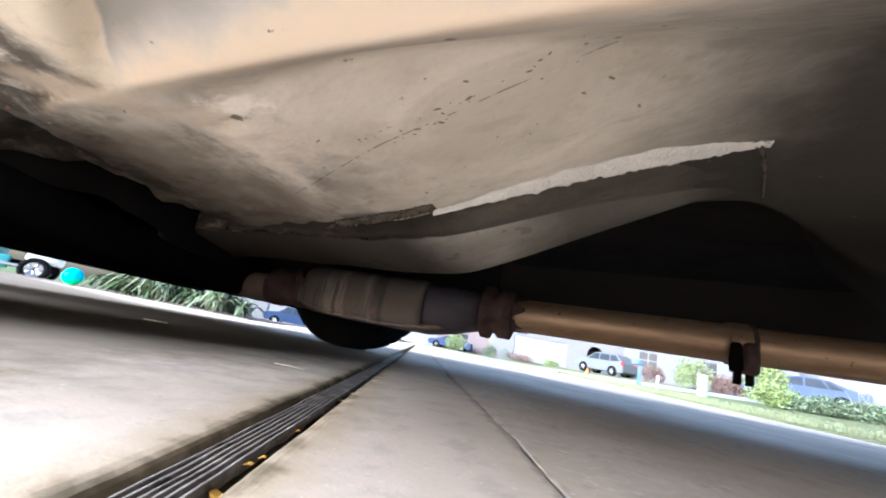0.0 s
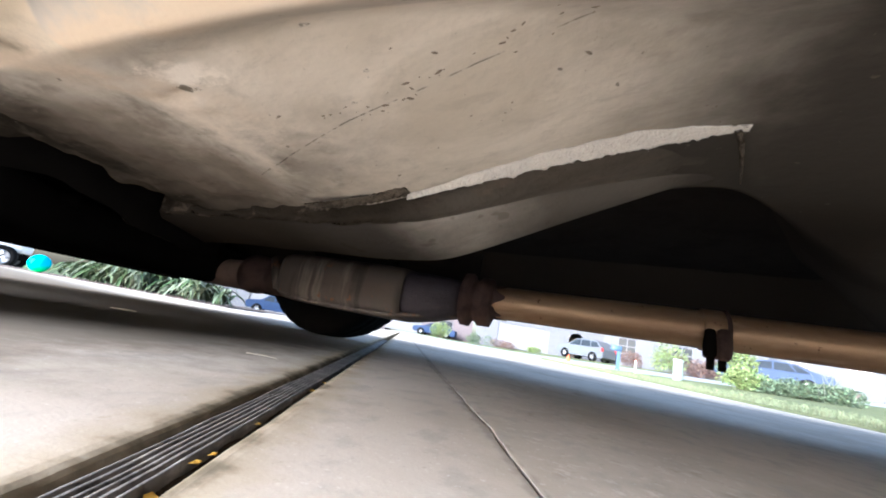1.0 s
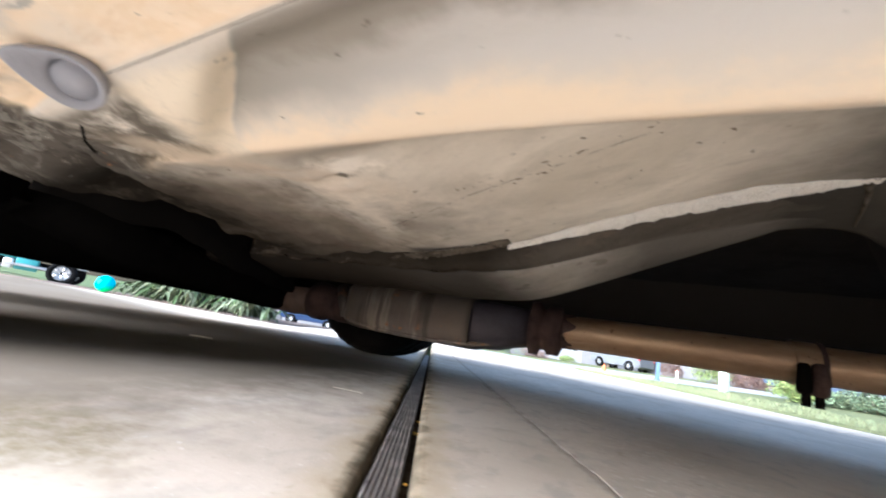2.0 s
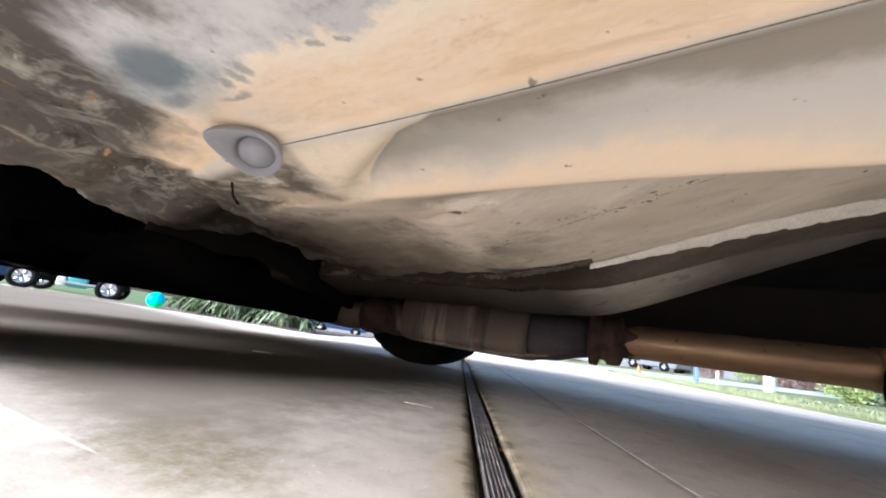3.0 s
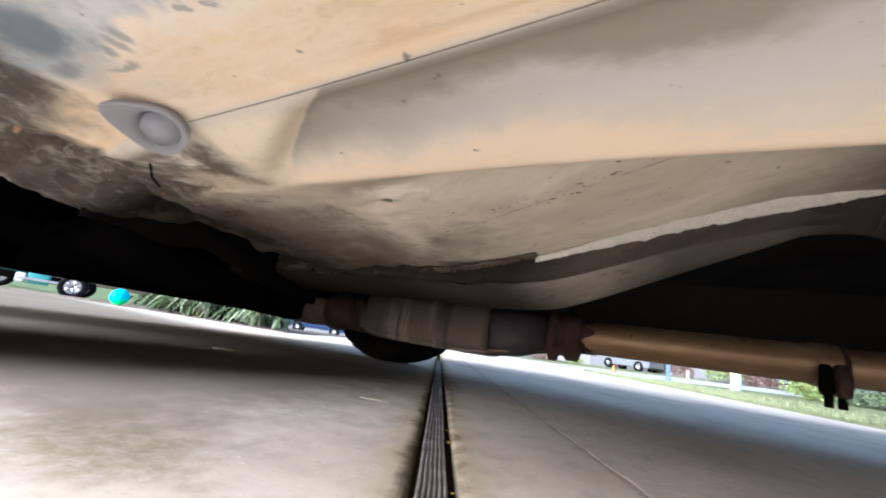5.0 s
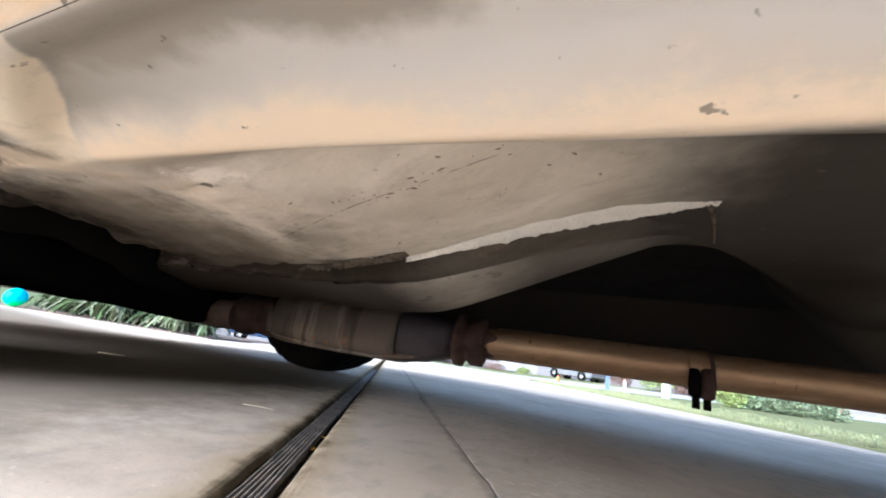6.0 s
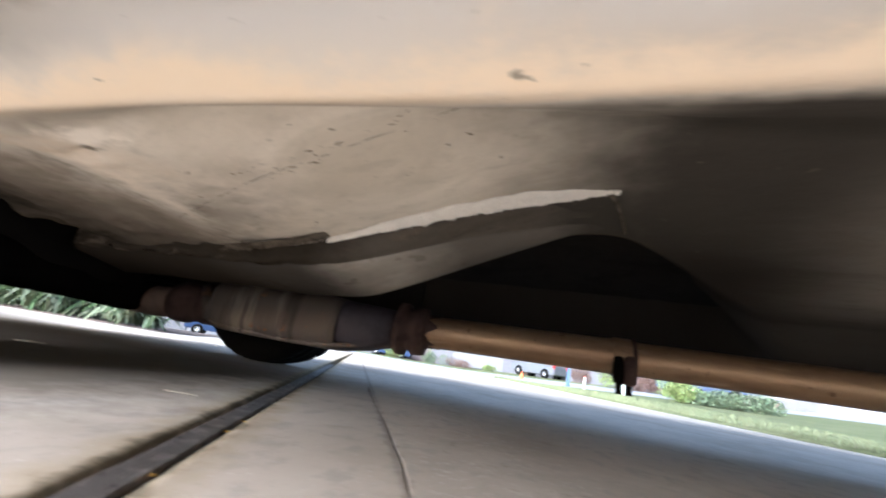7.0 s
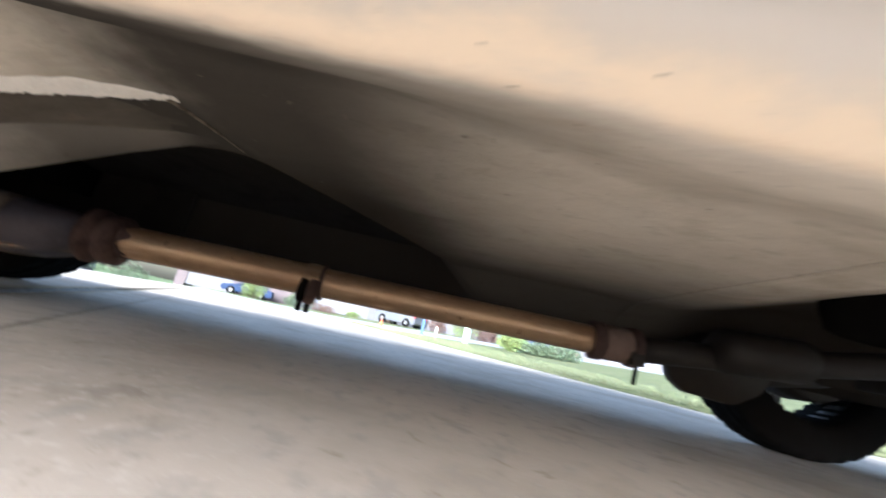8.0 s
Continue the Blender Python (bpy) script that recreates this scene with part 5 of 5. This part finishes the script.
for k, (n, d) in enumerate(((11.35, 9.75), (11.5, 9.6))):
    t = thing("stalk_plant", "pale bare plant stalks rising from a lawn bed", "plant", on(n, d), group="stalks in the bed")
    for i in range(4):
        part("stalk", tube([(r.gauss(0, 0.05), r.gauss(0, 0.05), 0), (r.gauss(0, 0.1), r.gauss(0, 0.1), 0.35), (r.gauss(0, 0.16), r.gauss(0, 0.16), 0.75)], [0.014, 0.011, 0.006], 7), STEM, t)

# ---- small street furniture
BOXGREEN = plain("pale_green_cabinet_paint", (0.5, 0.6, 0.52), 0.5, 0.0, 6, 0.9)
POSTBLUE = plain("blue_grey_post_paint", (0.07, 0.12, 0.2), 0.5, 0.0, 8)
WHITEP = plain("white_paint", (0.78, 0.78, 0.75), 0.55, 0.0, 5, 0.92)
ORANGE = plain("orange_plastic", (0.8, 0.16, 0.05), 0.5, 0.0, 8, 0.9)

t = thing("utility_pedestal", "pale green utility pedestal standing on the lawn", "utility box", on(9.22, 12.4, 0.02), 60)
part("cabinet", box(-0.12, 0.12, -0.10, 0.10, 0.0, 0.58, 0.015), BOXGREEN, t)
part("cap", box(-0.135, 0.135, -0.115, 0.115, 0.58, 0.66, 0.02), BOXGREEN, t)
t = thing("mailbox", "blue-grey mailbox on a slim post at the lawn", "mailbox", on(8.86, 15.4, 0.02), 20)
part("post", box(-0.055, 0.055, -0.055, 0.055, 0.0, 0.74, 0.01), POSTBLUE, t)
part("footing", box(-0.08, 0.08, -0.08, 0.08, 0.0, 0.05, 0.01), POSTBLUE, t)
crate = part("letter_box", tube([(-0.30, 0, 0.83), (-0.295, 0, 0.83), (0.085, 0, 0.83), (0.09, 0, 0.83)], [0.09, 0.1, 0.1, 0.09], 20, None, 0.85, True, 0.0, 3.0), POSTBLUE, t)
part("flap", box(0.088, 0.1, -0.07, 0.07, 0.75, 0.91, 0.004), POSTBLUE, crate)
t = thing("white_stake", "short white marker stake in the lawn", "stake", on(9.3, 14.9, 0.02))
part("stake", box(-0.035, 0.035, -0.035, 0.035, 0.0, 0.42, 0.008), WHITEP, t)
part("stake_cap", box(-0.045, 0.045, -0.045, 0.045, 0.42, 0.45, 0.006), ORANGE, t)
t = thing("traffic_cone", "small orange cone at the lawn edge", "cone", on(8.1, 18.4, 0.02))
cb = bmesh.new()
bmesh.ops.create_cone(cb, cap_ends=True, segments=20, radius1=0.10, radius2=0.02, depth=0.3, matrix=Matrix.Translation((0, 0, 0.17)))
part("cone_body", cb, ORANGE, t)
part("cone_base", box(-0.14, 0.14, -0.14, 0.14, 0.0, 0.025, 0.006), ORANGE, t)


# ball lying by the bed
def ball_mat():
    m = Mat("cyan_green_ball_rubber", 0.7, 0.0, 0.5).base((0.0, 0.62, 0.85))
    z = m.axis(2)
    m.over((0.02, 0.75, 0.22), m.math("SUBTRACT", 1.0, m.ramp(m.math("ADD", z, m.math("MULTIPLY", m.noise(12.0), 0.02)), -0.03, 0.012)))
    m.relief((m.noise(140.0), 0.0008))
    return m.done()


bb = bmesh.new()
bmesh.ops.create_uvsphere(bb, u_segments=40, v_segments=24, radius=0.057)
ball = link("ball", bb, ball_mat())
bx, by, bz = on(-2.25, 2.81)
ball.location = (bx, by, bz + 0.057 + 0.003)
tagged(ball, "bright cyan and green rubber ball beside the planting bed", "ball")

# ---- parked vehicles
GLASS = GLASS_DARK
TAILRED = plain("red_lamp_lens", (0.45, 0.02, 0.02), 0.25, 0.0, 8)


def road_wheel(parent, x, y, r, rim_mat, w=0.2):
    t = lathe([(-w / 2, r * 0.62), (-w / 2, r * 0.9), (-w * 0.4, r), (w * 0.4, r), (w / 2, r * 0.9), (w / 2, r * 0.62)], 40)
    tyre = part("wheel", t, RUBBER, parent)
    tyre.location = (x, y, r)
    for s in (-1, 1):
        d = lathe([(s * w * 0.36, 0.02), (s * w * 0.30, r * 0.18), (s * w * 0.42, r * 0.22), (s * w * 0.30, r * 0.52), (s * w * 0.46, r * 0.64), (s * w * 0.2, r * 0.64)], 30, closed=False)
        part("rim", d, rim_mat, tyre)
        for k in range(5):
            a = k * 1.2566
            sp = bmesh.new()
            bmesh.ops.create_cube(sp, size=1.0, matrix=Matrix.Rotation(a, 4, "Y") @ Matrix.Translation((r * 0.36, s * w * 0.42, 0)) @ Matrix.Diagonal((r * 0.5, 0.02, r * 0.16, 1)))
            part("spoke", sp, rim_mat, tyre)


def vehicle(name, label, category, at, turn, paint, profile, belt, width, axles, wheel_r, panes, tuck=0.16, lamps=()):
    """A parked vehicle from its side outline; what lies above the belt leans inwards."""
    t = thing(name, label, category, at, turn)
    bm = prism(profile, -width / 2, width / 2)
    bmesh.ops.bevel(bm, geom=[e for e in bm.edges if abs(e.verts[0].co.y - e.verts[1].co.y) < 1e-4], offset=0.05, segments=2, affect="EDGES")
    top = max(z for _, z in profile)
    for v in bm.verts:
        if v.co.z > belt:
            v.co.y *= 1 - tuck * 2 / width * (v.co.z - belt) / (top - belt)
    body = part("body", bm, paint, t, smooth=False)

    def side_y(z):
        return width / 2 * (1 - (tuck * 2 / width * max(0, z - belt) / (top - belt)))

    for s in (-1, 1):
        for pane in panes:
            pb = bmesh.new()
            a = [pb.verts.new((x, s * (side_y(z) + 0.006), z)) for x, z in pane]
            b = [pb.verts.new((x, s * (side_y(z) - 0.02), z)) for x, z in pane]
            pb.faces.new(a)
            pb.faces.new(b[::-1])
            for i in range(len(pane)):
                j = (i + 1) % len(pane)
                pb.faces.new((a[i], a[j], b[j], b[i]))
            part("window", pb, GLASS, body, smooth=False)
        for x0, x1, z0, z1, mat in lamps:
            part("lamp", box(x0, x1, s * width / 2 - 0.09 if s > 0 else -width / 2 - 0.012, s * width / 2 + 0.012 if s > 0 else -width / 2 + 0.09, z0, z1, 0.01), mat, body)
        for x in axles:
            ar = lathe([(s * (width / 2 - 0.1), wheel_r * 0.3), (s * (width / 2 + 0.004), wheel_r * 0.3), (s * (width / 2 + 0.004), wheel_r * 1.16), (s * (width / 2 - 0.1), wheel_r * 1.16)], 36, (x, 0, wheel_r))
            part("wheel_arch", ar, BLACK, body)
            road_wheel(t, x, s * (width / 2 - 0.07), wheel_r, ALLOY)
    return t


SILVER = plain("silver_car_paint", (0.085, 0.092, 0.1), 0.5, 0.0, 2, 0.95)
NAVY = plain("dark_blue_car_paint", (0.016, 0.03, 0.07), 0.6, 0.0, 2, 0.9, spec=0.12)
BLUE = plain("steel_blue_car_paint", (0.035, 0.05, 0.085), 0.6, 0.0, 2, 0.9, spec=0.12)
SUVP = [(-2.25, 0.35), (-2.28, 0.75), (-2.1, 0.95), (-1.1, 1.08), (-0.35, 1.62), (0.3, 1.7), (1.6, 1.64), (2.1, 1.15), (2.25, 1.0), (2.28, 0.4), (2.1, 0.28), (-2.0, 0.26)]
SUVW = [[(-0.95, 1.1), (-0.32, 1.55), (0.1, 1.6), (0.1, 1.1)], [(0.18, 1.1), (0.18, 1.6), (1.0, 1.58), (1.05, 1.1)], [(1.13, 1.1), (1.1, 1.57), (1.55, 1.54), (1.9, 1.16)]]
vehicle("parked_suv", "silver compact SUV parked on a driveway across the street", "car", on(15.5, 32.3, 0.06), -33, SILVER, SUVP, 1.05, 1.8, (-1.35, 1.35), 0.34, SUVW, 0.14, ((2.1, 2.27, 0.85, 1.12, TAILRED),))
SEDP = [(-2.4, 0.38), (-2.42, 0.68), (-2.2, 0.82), (-1.2, 0.95), (-0.45, 1.38), (0.2, 1.45), (1.0, 1.4), (1.7, 1.05), (2.35, 0.98), (2.42, 0.6), (2.36, 0.32), (-2.2, 0.25)]
SEDW = [[(-1.0, 0.98), (-0.42, 1.31), (0.05, 1.37), (0.05, 0.98)], [(0.13, 0.98), (0.13, 1.37), (0.7, 1.35), (0.95, 0.99)], [(1.02, 0.99), (0.82, 1.33), (0.98, 1.33), (1.5, 1.02)]]
vehicle("parked_sedan", "steel blue sedan parked behind low shrubs", "car", on(19.9, 19.8, 0.05), -17, BLUE, SEDP, 0.95, 1.8, (-1.45, 1.4), 0.33, SEDW)
PICKP = [(-2.8, 0.5), (-2.82, 0.95), (-2.6, 1.1), (-1.55, 1.2), (-0.95, 1.78), (-0.2, 1.84), (0.55, 1.8), (0.75, 1.2), (2.75, 1.2), (2.8, 0.6), (2.6, 0.42), (-2.6, 0.4)]
PICKW = [[(-1.35, 1.22), (-0.9, 1.7), (-0.4, 1.74), (-0.4, 1.22)], [(-0.3, 1.22), (-0.3, 1.74), (0.45, 1.72), (0.58, 1.22)]]
vehicle("pickup_truck", "dark blue pickup truck parked by the street", "truck", on(-11.9, 38.4, 0.05), 40, NAVY, PICKP, 1.18, 1.95, (-1.75, 1.65), 0.39, PICKW)
vehicle("distant_car", "small dark car parked far down the street", "car", on(3.6, 44.0, 0.05), 15, NAVY, SEDP, 0.95, 1.8, (-1.45, 1.4), 0.33, SEDW)

# open buggy with silver wheels and teal panels
TEAL = plain("teal_paint", (0.06, 0.3, 0.3), 0.4, 0.0, 4, 0.85)
t = thing("buggy", "open off-road buggy with silver rims and teal panels", "buggy", on(-10.3, 9.8, 0.0), 64)
part("chassis", box(-1.1, 1.1, -0.5, 0.5, 0.26, 0.44, 0.03), BLACK, t)
part("belly_panel", box(-0.05, 0.35, -0.64, -0.5, 0.2, 0.5, 0.03), TEAL, t)
part("fuel_can", box(-0.25, -0.08, -0.66, -0.5, 0.2, 0.42, 0.03), WHITEP, t)
part("side_panel", box(-0.55, 0.05, -0.62, 0.62, 0.44, 0.9, 0.06), TEAL, t)
part("nose", box(0.55, 1.15, -0.55, 0.55, 0.44, 0.75, 0.08), WHITEP, t)
part("seat", box(-0.4, 0.3, -0.5, 0.5, 0.9, 1.1, 0.06), BLACK, t)
for s in (-0.55, 0.55):
    part("roll_bar", tube([(-0.9, s, 1.0), (-0.8, s, 1.8), (0.6, s, 1.85), (1.1, s, 0.9)], [0.03] * 4, 10), BLACK, t)
    for x in (-0.82, 0.82):
        road_wheel(t, x, s * 1.25, 0.28, ALLOY, 0.22)
part("step", box(-0.2, 0.6, -0.75, -0.55, 0.28, 0.34, 0.01), ALLOY, t)
vehicle("dark_car", "dark car parked beyond the buggy", "car", on(-17.5, 11.5, 0.0), 70, NAVY, SEDP, 0.95, 1.8, (-1.45, 1.4), 0.33, SEDW)

# ---- houses across the street
WALLWHITE = plain("pale_stucco", (0.105, 0.104, 0.11), 0.9, 0.0, 3, 0.92, 0.004)
WALLPINK = plain("pinkish_stucco", (0.115, 0.092, 0.09), 0.9, 0.0, 3, 0.9, 0.004)
ROOF = plain("grey_brown_roof_shingle", (0.2, 0.17, 0.15), 0.9, 0.0, 4, 0.7, 0.01)
TRIMW = plain("white_trim", (0.13, 0.13, 0.137), 0.5, 0.0, 4, 0.94)


def house(name, label, n, d, turn, w, depth, h, wall, openings):
    """openings: (kind, x0, x1, z0, z1) on the front, which looks along -y."""
    t = thing(name, label, "house", on(n, d, 0.0), turn)
    cuts = sorted(openings, key=lambda o: o[1])
    x = -w / 2
    for kind, x0, x1, z0, z1 in cuts:
        if x0 > x:
            part("wall", box(x, x0, 0, 0.25, -0.6, h), wall, t, smooth=False)
        if z0 > 0:
            part("wall", box(x0, x1, 0, 0.25, -0.6, z0), wall, t, smooth=False)
        part("wall", box(x0, x1, 0, 0.25, z1, h), wall, t, smooth=False)
        x = x1
        if kind == "garage":
            g = part("garage_door", box(x0, x1, 0.12, 0.17, z0, z1), TRIMW, t, smooth=False)
            for i in range(4):
                for j in range(8):
                    a, b = x0 + (x1 - x0) * j / 8 + 0.06, x0 + (x1 - x0) * (j + 1) / 8 - 0.06
                    c, e = z0 + (z1 - z0) * i / 4 + 0.07, z0 + (z1 - z0) * (i + 1) / 4 - 0.07
                    part("panel", box(a, b, 0.10, 0.13, c, e, 0.01), TRIMW, g, smooth=False)
        elif kind == "window":
            f = part("window", box(x0, x1, 0.16, 0.2, z0, z1), GLASS, t, smooth=False)
            for a, b, c, e in ((x0, x1, z0, z0 + 0.07), (x0, x1, z1 - 0.07, z1), (x0, x0 + 0.07, z0 + 0.07, z1 - 0.07), (x1 - 0.07, x1, z0 + 0.07, z1 - 0.07),
                               ((x0 + x1) / 2 - 0.03, (x0 + x1) / 2 + 0.03, z0 + 0.07, z1 - 0.07), (x0 + 0.07, x1 - 0.07, (z0 + z1) / 2 - 0.03, (z0 + z1) / 2 + 0.03)):
                part("frame", box(a, b, 0.06, 0.15, c, e, 0.005), TRIMW, f, smooth=False)
            part("sill", box(x0 - 0.08, x1 + 0.08, -0.06, 0.05, z0 - 0.08, z0), TRIMW, f, smooth=False)
        elif kind == "arch":
            rr = (x1 - x0) / 2
            pts = [(x0, z1), (x0, z1 - rr)] + [(x0 + rr - rr * math.cos(q), z1 - rr + rr * math.sin(q)) for q in (math.pi * k / 12 for k in range(1, 7))] + [(x0 + rr, z1)]
            part("arch_spandrel", prism(pts, 0.0, 0.25), wall, t, smooth=False)
            part("arch_spandrel", prism([(x0 + x1 - px, pz) for px, pz in pts][::-1], 0.0, 0.25), wall, t, smooth=False)
            part("front_door", box(x0 + 0.15, x1 - 0.15, 1.2, 1.26, 0, 2.1, 0.01), BARK, t, smooth=False)
    if x < w / 2:
        part("wall", box(x, w / 2, 0, 0.25, -0.6, h), wall, t, smooth=False)
    for a, b in ((-w / 2, -w / 2 + 0.25), (w / 2 - 0.25, w / 2)):
        part("wall", box(a, b, 0.25, depth, -0.6, h), wall, t, smooth=False)
    part("wall", box(-w / 2, w / 2, depth, depth + 0.25, -0.6, h), wall, t, smooth=False)
    rb = bmesh.new()
    e = 0.5
    base = [rb.verts.new(p) for p in ((-w / 2 - e, -e, h), (w / 2 + e, -e, h), (w / 2 + e, depth + e, h), (-w / 2 - e, depth + e, h))]
    ridge = [rb.verts.new(p) for p in ((-w / 2 + depth * 0.45, depth / 2, h + 2.2), (w / 2 - depth * 0.45, depth / 2, h + 2.2))]
    rb.faces.new((base[0], base[1], ridge[1], ridge[0]))
    rb.faces.new((base[2], base[3], ridge[0], ridge[1]))
    rb.faces.new((base[1], base[2], ridge[1]))
    rb.faces.new((base[3], base[0], ridge[0]))
    rb.faces.new(base[::-1])
    part("roof", rb, ROOF, t, smooth=False)
    part("fascia", box(-w / 2 - e, w / 2 + e, -e - 0.03, -e, h - 0.18, h + 0.02), TRIMW, t, smooth=False)
    return t


house("house", "white stucco house with a wide panelled garage door", 13.8, 37.4, 13, 13.5, 9, 3.5, WALLWHITE,
      [("garage", -4.6, 0.4, 0.0, 2.3), ("arch", 2.2, 3.6, 0.0, 2.5), ("window", 4.4, 5.9, 0.8, 2.2)])
house("house", "pale stucco bungalow with white framed windows", 21.5, 29.0, 0, 11.0, 9, 3.5, WALLWHITE,
      [("window", -4.4, -3.0, 0.8, 2.1), ("window", -0.6, 0.9, 0.8, 2.1), ("window", 2.6, 4.0, 0.8, 2.1)])
house("house", "pinkish stucco house far across the street", 2.5, 46.0, 22, 11.0, 9, 3.5, WALLPINK,
      [("garage", -4.6, -0.4, 0.0, 2.3), ("window", 1.6, 3.2, 0.8, 2.1)])
house("house", "white stucco house behind the parked sedan", 33.0, 25.0, -22, 14.0, 9, 3.5, WALLWHITE,
      [("window", -4.6, -3.2, 0.7, 2.1), ("window", -1.5, 0.0, 0.7, 2.1), ("garage", 1.5, 5.5, 0.0, 2.3)])
house("house", "pale stucco house far beyond the pickup truck", -16.0, 44.0, 35, 13.0, 9, 3.5, WALLWHITE,
      [("window", -4.6, -3.2, 0.8, 2.1), ("garage", -1.0, 4.0, 0.0, 2.3)])

# ---- small litter on the driveway
STRAW = plain("dry_straw", (0.6, 0.52, 0.38), 0.8, 0.0, 40)
YELLOWLEAF = plain("yellow_leaf", (0.62, 0.36, 0.05), 0.7, 0.0, 60)
for (ax, ay), (bx2, by2), bend in (((-0.980, 0.694), (-0.952, 0.736), 0.004), ((-0.400, 0.600), (-0.356, 0.619), 0.002)):
    st = tube([(ax, ay, 0.0016), ((ax + bx2) / 2 + bend, (ay + by2) / 2, 0.0022), (bx2, by2, 0.0016)], [0.0016, 0.0020, 0.0012] if ax < -0.9 else [0.0004, 0.0005, 0.0003], 6)
    tagged(link("straw", st, STRAW), "dry pale straw lying on the concrete", "straw", "straws on the driveway")
r = random.Random(31)
for i in range(7):
    d = 0.25 + 0.7 * r.random() ** 1.6
    n = 0.0785 + r.gauss(0, 0.0016)
    x, y, z = on(n, d, -0.0062 + 0.002 * r.random())
    s = 0.0016 + 0.0024 * r.random()
    lf = bmesh.new()
    a = r.random() * 6.283
    rim_v = [lf.verts.new((s * q * math.cos(a + k), s * w * math.sin(a + k * 1.0), 0.0005 * math.sin(k * 2))) for k, q, w in ((0, 1.6, 1.6), (0.9, 0.9, 0.9), (2.2, 0.8, 0.8), (3.14, 1.5, 1.5), (4.1, 0.8, 0.8), (5.4, 0.9, 0.9))]
    lf.faces.new(rim_v)
    ob = solid(link("leaf_litter", lf, YELLOWLEAF, False), 0.0004)
    ob.location = (x, y, z + 0.001)
    tagged(ob, "tiny yellow leaf scrap caught in the joint", "leaf", "leaf scraps in the joint")
